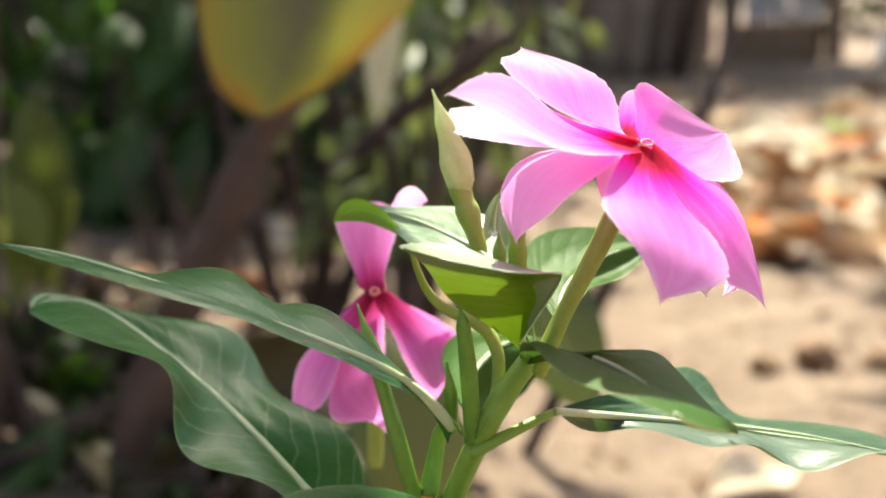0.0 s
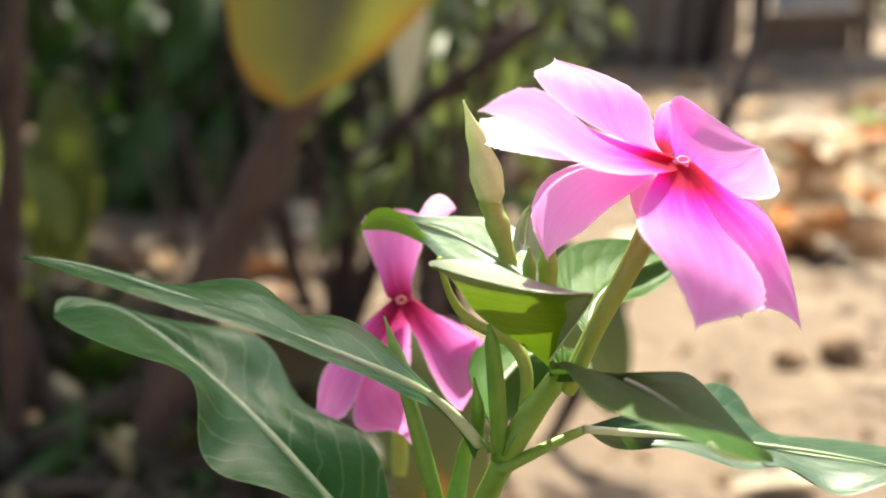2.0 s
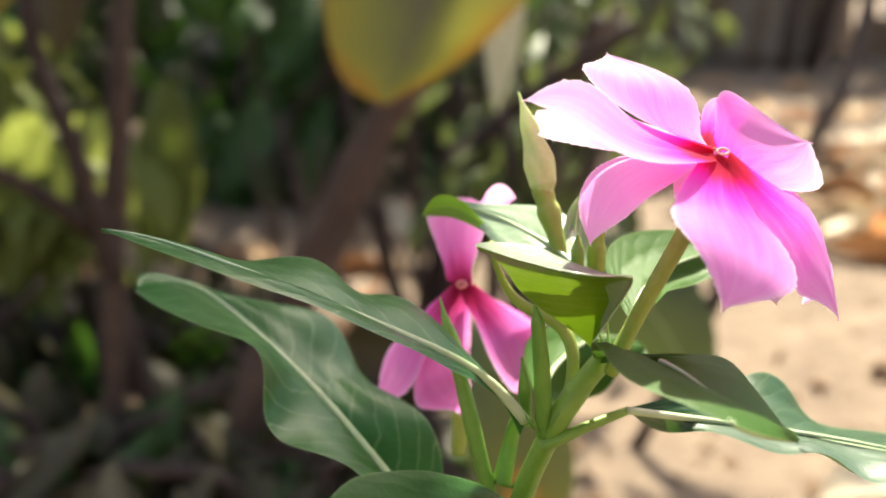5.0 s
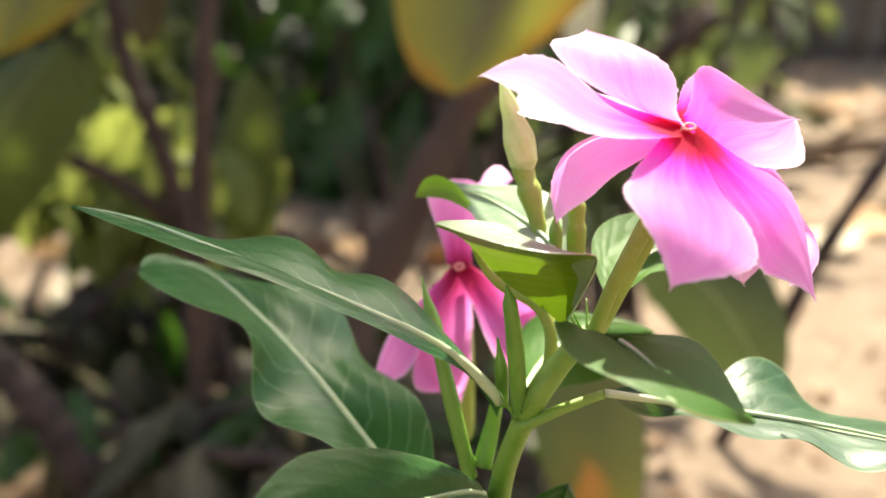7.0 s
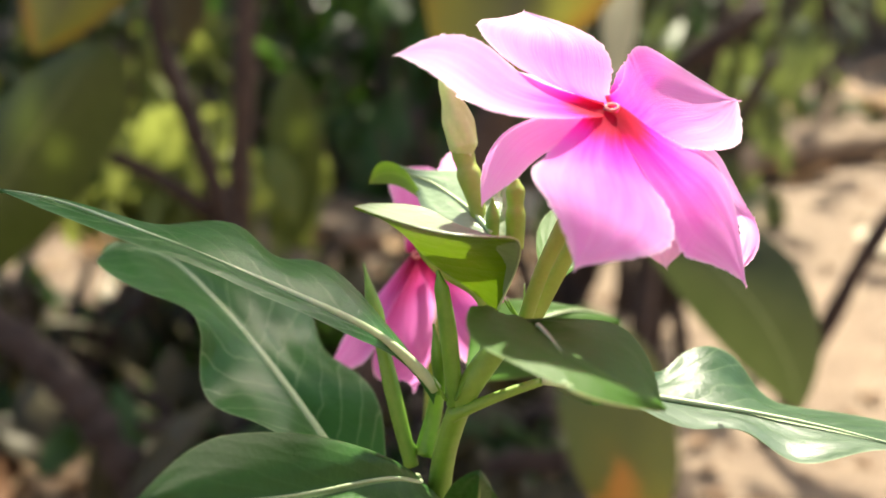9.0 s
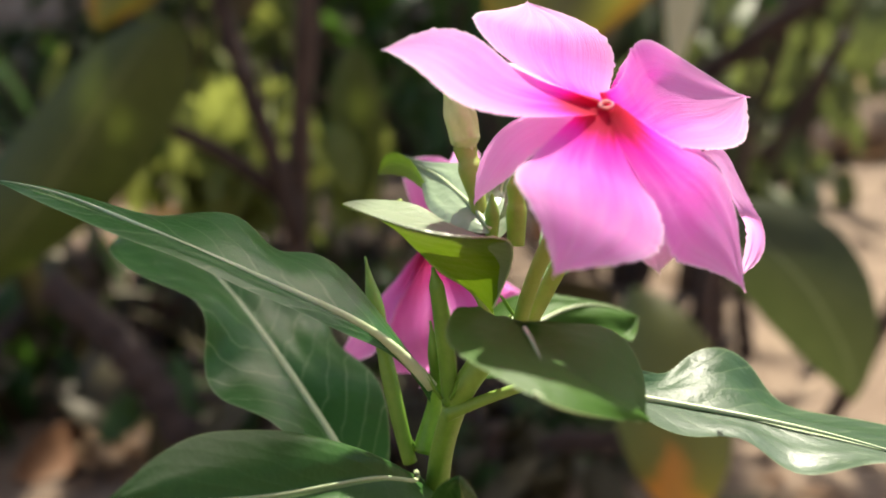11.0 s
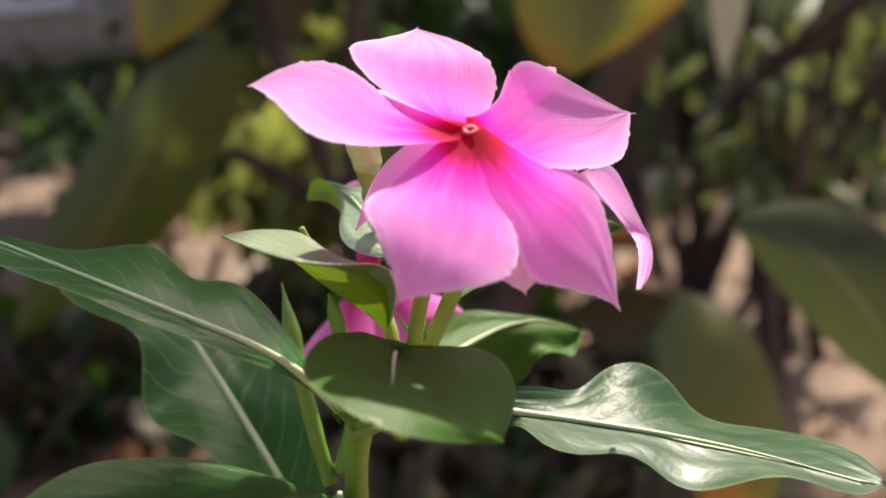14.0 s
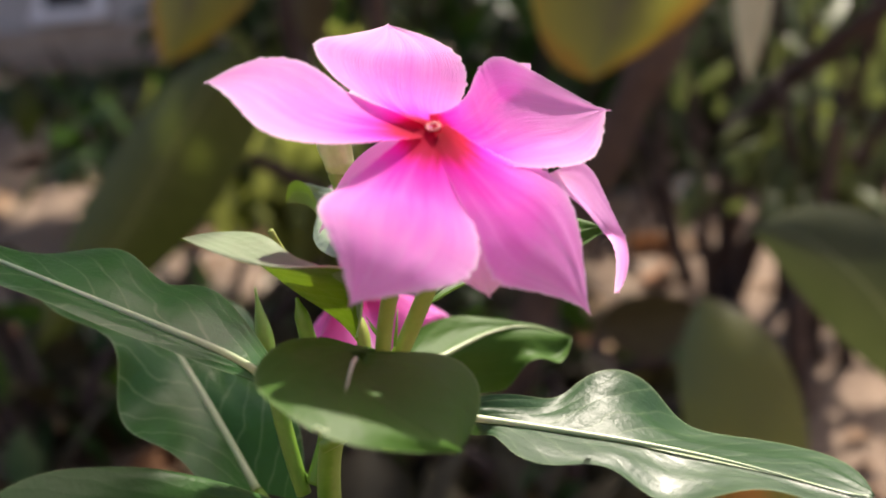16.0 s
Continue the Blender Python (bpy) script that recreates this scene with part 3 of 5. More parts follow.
fold = link_mesh("rolled_tip", blade_mesh([(-13.6, 149.0, 354.0), (-12.6, 148.0, 356.4), (-10.9, 147.0, 357.5), (-8.7, 146.0, 357.3), (-6.3, 144.0, 356.1), (-3.7, 140.0, 353.6)], [(-13.6, 149.0, 353.9), (-11.2, 147.0, 354.4), (-8.8, 146.0, 354.5), (-6.4, 144.0, 353.8), (-3.9, 140.0, 353.4)], None, 30, 10, 0.10, 0.0, 3), YOUNG)
fold.parent = eight
add_leaf([(3.0, 131.0, 334.0), (-1.2, 150.0, 334.5), (1.5, 158.4, 335.6), (5.0, 162.6, 334.8), (9.5, 165.8, 333.0), (14.3, 167.8, 331.6), (18.1, 168.3, 329.9)],
         [(3.0, 131.0, 333.0), (4.0, 150.0, 326.5), (7.5, 160.0, 324.2), (11.8, 159.2, 324.9), (14.0, 159.4, 329.5), (17.1, 160.9, 329.4), (18.4, 163.0, 326.7), (18.1, 168.3, 329.9)],
         [(3.0, 131.0, 333.5), (3.0, 148.0, 331.5), (6.0, 157.0, 332.0), (10.0, 162.5, 333.2), (14.5, 165.5, 332.4), (18.1, 168.3, 329.9)], MATT_LEAF, seed=8, rib_r=0.35)
add_leaf([(13.5, 127.0, 346.0), (9.6, 138.0, 349.8), (11.2, 145.0, 352.2), (18.0, 150.0, 352.6), (25.5, 152.0, 351.6), (29.0, 150.0, 350.0)], [(14.0, 126.5, 346.6), (16.9, 128.9, 348.5), (17.8, 133.5, 348.4), (20.0, 140.0, 346.8), (25.0, 143.0, 347.2), (29.0, 150.0, 350.0)],
         [(13.7, 126.8, 346.2), (14.0, 136.0, 348.6), (19.0, 144.0, 349.6), (29.0, 150.0, 350.0)], MATT_LEAF, seed=9, rib_r=0.2)
add_leaf([(7.2, 130.0, 350.5), (4.6, 132.0, 353.3), (5.0, 135.0, 358.3), (7.8, 137.0, 359.4)], [(7.4, 130.0, 350.5), (10.5, 133.0, 353.0), (9.6, 136.0, 357.0), (7.8, 137.0, 359.4)],
         [(7.3, 130.0, 350.5), (6.3, 134.0, 354.1), (7.0, 137.0, 357.2), (7.8, 137.0, 359.4)], SHEEN_LEAF, seed=10, rib_r=0.25, ruffle=0.0002)
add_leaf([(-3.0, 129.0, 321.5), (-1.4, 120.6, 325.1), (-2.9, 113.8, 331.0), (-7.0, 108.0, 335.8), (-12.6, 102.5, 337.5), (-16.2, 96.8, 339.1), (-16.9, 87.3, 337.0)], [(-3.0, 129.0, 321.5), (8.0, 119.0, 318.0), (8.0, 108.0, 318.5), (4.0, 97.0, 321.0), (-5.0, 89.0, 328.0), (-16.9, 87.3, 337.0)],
         [(-3.0, 129.0, 321.5), (0.5, 120.5, 324.2), (-0.3, 114.0, 328.8), (-4.3, 106.7, 330.4), (-10.0, 96.0, 333.0), (-16.9, 87.3, 337.0)], DIMMED_LEAF, seed=11, rib_r=0.28)
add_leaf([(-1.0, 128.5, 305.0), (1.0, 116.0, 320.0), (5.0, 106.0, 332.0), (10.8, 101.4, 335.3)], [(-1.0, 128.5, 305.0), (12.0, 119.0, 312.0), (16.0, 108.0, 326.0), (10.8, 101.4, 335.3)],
         [(-1.0, 128.5, 305.0), (6.0, 118.0, 317.0), (10.0, 107.0, 330.0), (10.8, 101.4, 335.3)], DIMMED_LEAF, seed=12, rib_r=0.4)


# ---- flowers ----
def add_flower(at, petals, mat, label="", root=0.0030, own_mats={}):
    fl = empty("flower", at)
    own(fl, plant)
    if label:
        tagged(fl, label=label)
    bpy.context.view_layer.update()
    for i, (left, right, bulge, ruffle, hook) in enumerate(petals):
        pleat = 0.3 * ruffle if ruffle > 0.0002 else 0.0
        own(link_mesh("petal", blade_mesh(left, right, None, 72, 24, bulge, ruffle, i + 7, root=root, ragged=0.00030, hook=hook, pleat=pleat, radial=True), own_mats.get(i, mat)), fl)
    return fl


def ring(parent, at, axis, big, small, mat, name="throat"):
    """The raised mouth in the middle of a flower."""
    q = Vector(axis).normalized().to_track_quat("Z", "Y").to_matrix()
    bm = bmesh.new()
    rows = []
    for i in range(20):
        a = 2 * math.pi * i / 20
        rows.append([bm.verts.new(Vector(at) + q @ Vector(((big + small * math.cos(b)) * math.cos(a), (big * 0.7 + small * math.cos(b)) * math.sin(a), small * math.sin(b)))) for b in [2 * math.pi * k / 8 for k in range(8)]])
    for i in range(20):
        for k in range(8):
            bm.faces.new((rows[i][k], rows[(i + 1) % 20][k], rows[(i + 1) % 20][(k + 1) % 8], rows[i][(k + 1) % 8]))
    return own(link_mesh(name, bm, mat), parent)


C1 = Vector((21.6, 117.9, 367.3)) * 0.001
C2 = Vector((21.2, 127.8, 366.8)) * 0.001
C3 = Vector((-8.8, 155.6, 342.6)) * 0.001
flower = add_flower(C1, [
    ([(20.9, 117.9, 367.4), (13.7, 120.0, 369.2), (10.5, 120.1, 372.3), (8.1, 118.4, 374.9), (4.6, 115.3, 375.5), (1.6, 112.0, 373.4)], [(20.9, 117.9, 367.1), (15.0, 109.3, 367.5), (11.1, 106.3, 368.4), (7.9, 107.6, 370.6), (4.7, 110.3, 372.4), (1.6, 112.0, 373.4)], -0.04, 0.0002, 0.0005),
    ([(21.3, 118.3, 367.6), (12.4, 120.3, 370.8), (7.3, 121.8, 374.6), (6.9, 124.2, 376.4), (8.7, 128.3, 375.6), (10.3, 134.7, 376.3)], [(21.5, 118.2, 367.6), (20.3, 125.1, 366.6), (20.6, 129.3, 368.7), (20.6, 131.6, 371.9), (17.7, 133.0, 374.3), (10.3, 134.7, 376.3)], 0.03, 0.0005, 0.0005),
    ([(21.8, 118.2, 367.6), (22.1, 124.6, 367.1), (21.6, 129.0, 371.3), (23.6, 131.9, 373.6), (27.4, 133.4, 370.3), (33.7, 134.4, 366.1)], [(22.1, 118.1, 367.1), (26.7, 119.4, 363.4), (30.5, 122.4, 362.3), (33.7, 125.9, 362.1), (34.8, 128.9, 362.7), (33.8, 134.4, 366.3)], 0.16, 0.0005, 0.0006),
    ([(21.2, 117.9, 366.9), (16.9, 112.0, 363.8), (15.2, 106.6, 363.6), (15.8, 103.7, 362.6), (18.8, 102.2, 359.5), (20.1, 100.7, 355.5)], [(21.9, 117.8, 366.8), (24.3, 114.9, 362.4), (28.2, 112.0, 358.7), (28.5, 107.8, 355.2), (26.0, 104.1, 355.7), (20.1, 100.7, 355.6)], 0.08, 0.0005, 0.0005),
    ([(22.0, 117.9, 366.7), (26.7, 113.2, 360.2), (28.2, 110.5, 356.0), (29.0, 112.4, 353.3), (32.3, 116.0, 352.3), (34.8, 119.4, 349.4)], [(22.2, 117.9, 366.8), (26.7, 119.6, 363.6), (29.8, 122.9, 362.8), (31.8, 124.2, 360.9), (34.2, 122.1, 356.3), (34.8, 119.4, 349.3)], 0.08, 0.0005, 0.0006),
], PINK, "open pink flower with a red eye", own_mats={0: LIT_PINK, 1: LIT_PINK})
ring(flower, C1 + Vector((0.0001, -0.0002, 0.0002)), (0.1, -0.6, 0.75), 0.00062, 0.00014, MOUTH)
own(stalk("flower_tube", [(11.0, 122.8, 341.5), (11.7, 121.9, 343.3), (13.5, 120.1, 349.2), (16.5, 119.3, 354.8), (19.4, 118.9, 360.8), (21.3, 119.6, 364.8)], profile((0, 0.85), (0.3, 0.82), (0.75, 0.95), (1, 0.35)), TUBE), flower)
flower_b = add_flower(C2, [
    ([(18.2, 132.5, 364.5), (13.5, 132.2, 365.2), (9.7, 130.7, 364.3), (7.3, 128.0, 362.1), (6.7, 123.7, 359.5), (8.3, 118.1, 357.5)], [(19.4, 124.0, 365.3), (16.4, 119.6, 363.6), (13.6, 117.8, 362.4), (12.0, 118.5, 360.0), (9.7, 119.3, 358.8), (8.3, 118.1, 357.5)], 0.10, 0.0005, 0.0004),
    ([(30.3, 130.3, 361.1), (31.5, 134.8, 361.1), (33.6, 133.6, 357.2), (36.7, 130.0, 353.0), (36.2, 128.6, 349.6), (34.4, 132.9, 347.3)], [(29.7, 125.0, 361.8), (31.9, 127.0, 358.7), (33.2, 129.3, 355.9), (34.1, 131.4, 353.3), (34.5, 133.0, 350.8), (33.8, 133.2, 347.0)], 0.10, 0.0005, 0.0004),
    ([(21.0, 127.5, 366.0), (16.4, 124.5, 364.3), (18.0, 116.5, 359.8), (19.5, 114.0, 357.5), (25.0, 112.5, 354.0), (27.2, 113.9, 352.4)], [(22.0, 127.5, 366.0), (27.0, 124.0, 361.0), (31.0, 118.0, 358.5), (30.0, 115.0, 354.5), (27.2, 113.9, 352.4)], 0.05, 0.0004, 0.0004),
    ([(20.5, 127.6, 366.8), (13.0, 133.0, 369.6), (6.0, 139.5, 370.0), (2.0, 141.1, 369.1)], [(20.5, 127.6, 366.4), (11.8, 128.1, 365.6), (6.0, 129.8, 366.5), (2.4, 132.4, 366.9), (1.1, 136.1, 367.4), (2.0, 141.1, 369.1)], 0.04, 0.0004, 0.0),
    ([(21.0, 127.6, 366.8), (20.0, 131.0, 370.0), (22.0, 136.0, 372.0), (25.0, 138.0, 371.0)], [(21.4, 127.6, 366.8), (25.0, 129.0, 367.5), (27.0, 133.0, 369.0), (25.0, 138.0, 371.0)], 0.04, 0.0004, 0.0),
], PALE_PINK, "pink flower behind the open one", root=0.0014, own_mats={2: WHITE_PINK, 3: WHITE_PINK, 4: PINK})
own(stalk("flower_tube", [(11.0, 126.0, 341.0), (11.7, 126.4, 342.0), (14.3, 127.4, 347.4), (17.5, 127.5, 353.2), (20.4, 127.1, 359.6), (21.2, 127.6, 366.0)], profile((0, 0.95), (0.3, 0.95), (0.75, 1.0), (1, 0.5)), TUBE), flower_b)
flower_c = add_flower(C3, [
    ([(-9.6, 155.8, 342.7), (-10.5, 157.0, 342.7), (-11.9, 159.0, 344.6), (-13.5, 160.5, 348.6), (-15.4, 161.5, 352.9), (-12.0, 160.0, 354.6), (-8.0, 159.0, 354.6)], [(-8.7, 155.8, 342.7), (-8.0, 157.0, 342.9), (-7.6, 158.0, 344.2), (-6.9, 158.5, 347.0), (-5.4, 158.5, 350.8), (-5.6, 158.5, 354.0), (-8.0, 159.0, 354.6)], 0.05, 0.0004, 0.0),
    ([(-6.4, 158.0, 351.5), (-6.2, 157.5, 354.8), (-4.6, 157.0, 357.2), (-2.6, 156.5, 357.4), (-1.2, 155.5, 355.4)], [(-5.4, 158.0, 351.0), (-3.6, 157.5, 353.2), (-1.2, 155.5, 355.2)], 0.06, 0.0003, 0.0),
    ([(-9.2, 155.6, 342.7), (-15.6, 161.4, 336.2), (-20.1, 162.1, 332.0), (-21.4, 157.2, 329.9), (-20.0, 146.4, 328.0)], [(-9.2, 155.5, 342.5), (-12.4, 154.9, 336.1), (-14.5, 154.0, 330.9), (-15.8, 152.5, 327.7), (-17.6, 150.0, 326.9), (-20.1, 146.3, 328.0)], 0.10, 0.0005, 0.0),
    ([(-9.0, 155.5, 342.4), (-15.3, 153.9, 331.1), (-16.6, 152.9, 325.0), (-13.4, 152.4, 324.3), (-9.2, 150.5, 326.3), (-7.4, 144.4, 326.1)], [(-8.8, 155.6, 342.4), (-7.9, 161.2, 334.9), (-8.6, 161.0, 329.7), (-7.5, 155.0, 327.0), (-7.4, 144.3, 326.1)], -0.12, 0.0005, 0.0),
    ([(-8.5, 155.6, 342.6), (-1.7, 156.0, 338.4), (3.6, 166.0, 333.2), (3.4, 168.0, 329.0), (-0.8, 151.0, 328.2)], [(-8.7, 155.6, 342.4), (-5.4, 151.6, 334.6), (-2.6, 149.2, 329.5), (-0.8, 151.0, 328.2)], 0.08, 0.0005, 0.0),
    ([(-8.5, 156.0, 342.4), (-3.0, 160.0, 339.0), (1.0, 163.0, 336.0), (4.5, 163.0, 332.0)], [(-8.5, 156.2, 342.2), (-4.0, 161.0, 335.0), (0.0, 163.0, 330.0), (4.5, 163.0, 332.0)], 0.08, 0.0005, 0.0),
], ROSE, "drooping deep pink flower with a dark red eye", root=0.0024, own_mats={1: PALE_PINK})
ring(flower_c, C3 + Vector((0.0, -0.0012, 0.0004)), (0, -0.9, 0.4), 0.0006, 0.0002, MOUTH)
own(stalk("flower_tube", [(-9.3, 160.0, 339.5), (-9.8, 166.0, 329.1), (-10.2, 166.0, 318.3), (-10.3, 164.0, 312.9)], profile((0, 0.7), (0.5, 1.2), (0.9, 1.3), (1, 1.0)), TUBE), flower_c)

bud_bm = tube_mesh(spline([(5.3, 131.3, 352.4), (4.1, 133.1, 357.0), (2.8, 134.0, 361.8), (1.7, 134.4, 366.9), (-0.1, 135.0, 372.0)], 70), profile((0, 0.5), (0.30, 0.6), (0.38, 0.95), (0.46, 1.75), (0.62, 1.95), (0.83, 1.15), (1, 0.12)), 24)
bud_bm.verts.ensure_lookup_table()
bud_line = spline([(5.3, 131.3, 352.4), (4.1, 133.1, 357.0), (2.8, 134.0, 361.8), (1.7, 134.4, 366.9), (-0.1, 135.0, 372.0)], 70)
for i, c in enumerate(bud_line):
    s_ = i / 70
    for k in range(24):
        vert = bud_bm.verts[i * 24 + k]
        if s_ > 0.42:
            # five petals wound round one another
            turn = 5 * (2 * math.pi * k / 24) + 13 * s_
            vert.co += (vert.co - c) * 0.10 * (0.5 - 0.5 * math.sin(turn)) ** 3 * -1.6
bud = own(link_mesh("flower_bud", bud_bm, BUDM, label="pale green twisted unopened bud"), plant)
own(stalk("calyx", [(5.3, 131.3, 352.4), (4.1, 133.1, 357.0), (2.8, 134.0, 361.8), (1.7, 134.4, 366.9), (-0.1, 135.0, 372.0)][:2] + [(2.6, 134.1, 361.2)], profile((0, 0.9), (0.3, 1.0), (0.62, 1.46), (0.72, 1.20), (0.88, 1.38), (1, 1.15)), TUBE), bud)
stalk("flower_bud", [(9.3, 131.0, 349.8), (9.5, 131.5, 353.7), (9.3, 132.0, 357.7)], profile((0, 1.0), (0.5, 1.15), (0.6, 0.95), (0.8, 1.1), (1, 0.5)), TUBE)
stalk("flower_bud", [(7.1, 129.0, 351.2), (7.2, 129.2, 353.8), (7.1, 129.5, 356.0)], profile((0, 0.7), (0.5, 0.8), (1, 0.15)), STEM)
stalk("seed_pod", [(3.5, 122.7, 333.5), (3.4, 122.6, 338.9), (3.2, 122.1, 344.2), (2.4, 121.8, 349.4)], profile((0, 0.95), (0.5, 1.0), (0.85, 0.85), (1, 0.2)), POD)
stalk("seed_pod", [(-3.1, 127.0, 323.8), (-5.0, 127.1, 331.7), (-6.9, 129.2, 339.5), (-9.6, 132.7, 347.2)], profile((0, 0.9), (0.4, 1.0), (0.62, 0.85), (0.75, 1.1), (1, 0.12)), POD)
stalk("seed_pod", [(1.2, 125.5, 333.9), (1.3, 124.9, 336.8), (1.2, 124.7, 339.5), (0.8, 125.0, 342.3)], profile((0, 0.7), (0.5, 0.8), (1, 0.15)), POD)
stalk("seed_pod", [(-1.8, 127.7, 324.8), (-0.8, 129.7, 329.1), (-0.1, 130.0, 332.2), (0.1, 128.0, 334.2)], profile((0, 1.2), (0.6, 0.9), (1, 0.4)), POD)
stalk("flower_stalk", [(-2.9, 127.0, 355.5), (-2.2, 129.0, 350.6), (0.3, 130.5, 346.6), (4.0, 129.5, 346.0), (6.6, 128.5, 343.9), (7.0, 127.0, 340.8), (6.4, 126.0, 338.0)], profile((0, 0.35), (0.3, 0.66), (0.6, 0.8), (1, 0.75)), TUBE)
random.seed(11)
for at, n in (((11.0, 126.0, 343.2), 5), ((3.2, 122.3, 334.5), 5), ((-1.0, 127.4, 325.0), 4)):
    for k in range(n):
        a = 2 * math.pi * (k + random.random() * 0.6) / n
        d = Vector((math.cos(a), math.sin(a), 0))
        p = Vector(at)
        stalk("sepal", [p + d * 0.8, p + d * 1.6 + Vector((0, 0, 0.8)), p + d * 2.1 + Vector((0, 0, 2.0)), p + d * 2.8 + Vector((0, 0, 3.0))], profile((0, 0.22), (0.6, 0.14), (1, 0.03)), POD, n=6, sides=5)

# ---- plants behind ----
def limb(parent, points, r0, r1, mat, name="stem", n=34, seed=0):
    pts = spline(points, n, 1.0)
    pts = [p + Vector((noise.noise(p * 9 + Vector((seed, 0, 0))), noise.noise(p * 9 + Vector((0, seed, 5))), 0)) * r0 * 0.5 for p in pts]
    ob = link_mesh(name, tube_mesh(pts, lambda s: (r0 + (r1 - r0) * s) * (1 + 0.12 * math.sin(s * 47 + seed)), 10), mat)
    ob.parent = parent
    return ob


def big_leaf(parent, left, right, mat, bulge=0.12, seed=0, label="", name="leaf"):
    ob = link_mesh(name, blade_mesh(left, right, None, 20, 12, bulge, 0.006, seed, 1.0), mat, label=label)
    ob.parent = parent
    return ob


def leaf_shape(length, width, droop, seed):
    """A shrub leaf from the origin along +x."""
    random.seed(seed)
    k = [0, 0.75, 1.0, 0.85, 0.0]
    left = [(length * i / 4, width * 0.62 * k[i], -droop * (i / 4) ** 2 * length + 0.05 * width) for i in range(5)]
    right = [(length * i / 4, -width * 0.62 * k[i], -droop * (i / 4) ** 2 * length + 0.05 * width) for i in range(5)]
    return blade_mesh(left, right, None, 10, 6, -0.12, 0.008, seed, 1.0)


def mesh_of(name, bm, mat):
    me = bpy.data.meshes.new(name)
    bm.to_mesh(me)
    bm.free()
    me.materials.append(mat)
    for p in me.polygons:
        p.use_smooth = True
    return me


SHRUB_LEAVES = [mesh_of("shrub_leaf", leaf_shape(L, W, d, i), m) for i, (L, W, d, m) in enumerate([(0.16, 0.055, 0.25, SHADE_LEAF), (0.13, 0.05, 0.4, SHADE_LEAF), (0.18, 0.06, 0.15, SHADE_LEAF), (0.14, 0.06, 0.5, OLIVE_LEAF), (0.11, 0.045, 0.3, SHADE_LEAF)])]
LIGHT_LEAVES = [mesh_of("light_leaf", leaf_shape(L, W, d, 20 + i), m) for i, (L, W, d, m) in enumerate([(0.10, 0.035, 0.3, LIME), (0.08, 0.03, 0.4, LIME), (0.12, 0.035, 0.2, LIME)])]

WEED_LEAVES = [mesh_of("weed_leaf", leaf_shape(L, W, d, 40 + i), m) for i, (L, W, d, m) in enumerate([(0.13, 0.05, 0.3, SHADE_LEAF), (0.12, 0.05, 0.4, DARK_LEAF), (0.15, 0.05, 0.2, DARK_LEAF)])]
SOFT_LEAVES = [mesh_of("soft_leaf", leaf_shape(L, W, d, 30 + i), SOFT) for i, (L, W, d) in enumerate([(0.10, 0.035, 0.3), (0.08, 0.03, 0.4), (0.12, 0.035, 0.2)])]


def leaf_at(parent, mesh, place, yaw, pitch, roll, size=1.0):
    ob = new("leaf", mesh)
    ob.parent = parent
    ob.matrix_basis = Matrix.Translation(place) @ Euler((radians(roll), radians(pitch), radians(yaw))).to_matrix().to_4x4() @ Matrix.Scale(size, 4)
    return ob


def crown_mesh(centre, radii, count, size, seed, gaps=(), holes=True):
    """Many single leaves in a lumpy, uneven cloud, with gaps that the sun shines through."""
    rng = np.random.default_rng(seed)
    verts, faces = [], []
    made = 0
    while made < count:
        q = rng.normal(size=3)
        q = q / np.linalg.norm(q) * rng.random() ** 0.4
        p = np.array(centre) + q * np.array(radii)
        if (holes and noise.noise(Vector(p) * 2.6) < -0.25) or any((p[0] - 0.10 * (p[2] - centre[2]) - x) ** 2 + (p[1] - 0.68 * (p[2] - centre[2]) - y) ** 2 < r * r for x, y, r in gaps):
            continue
        a, tilt = rng.random() * 6.283, rng.normal() * 0.5
        L = size * (0.7 + 0.6 * rng.random())
        d = Vector((math.cos(a), math.sin(a), tilt - 0.25)).normalized()
        s = d.cross(Vector((rng.normal() * 0.35, rng.normal() * 0.35, 1))).normalized()
        n = s.cross(d)
        o = len(verts)
        c = Vector(p)
        verts += [c, c + d * L * 0.5 + s * L * 0.2 + n * L * 0.05, c + d * L * 0.5 - n * L * 0.02, c + d * L * 0.5 - s * L * 0.2 + n * L * 0.05, c + d * L - n * L * 0.12]
        faces += [(o, o + 2, o + 1), (o, o + 3, o + 2), (o + 1, o + 2, o + 4), (o + 2, o + 3, o + 4)]
        made += 1
    me = bpy.data.meshes.new("crown")
    me.from_pydata([tuple(v) for v in verts], [], faces)
    me.materials.append(CROWN)
    ob = new("crown", me)
    return ob


# tall bare-stemmed shrub with hanging leaves
shrub = empty("shrub", (-0.28, 0.81, 0.0))
shrub.location = (0, 0, 0)
tagged(shrub, "tall shrub with bare brown stems and yellowing hanging leaves", "shrub")
limb(shrub, [(-0.359, 0.810, -0.164), (-0.345, 0.810, -0.025), (-0.329, 0.810, 0.201), (-0.310, 0.810, 0.369), (-0.309, 0.860, 0.569), (-0.2, 1.0, 1.0)], 0.0105, 0.007, BARK, seed=1)
limb(shrub, [(-0.354, 0.750, 0.417), (-0.355, 0.750, 0.349), (-0.336, 0.750, 0.306), (-0.329, 0.760, 0.261), (-0.325, 0.780, 0.208), (-0.327, 0.800, 0.172)], 0.0065, 0.008, DARK_BARK, "branch", seed=2)
limb(shrub, [(-0.392, 0.740, 0.264), (-0.369, 0.750, 0.253), (-0.354, 0.770, 0.233), (-0.328, 0.800, 0.195)], 0.006, 0.007, DARK_BARK, "branch", seed=3)
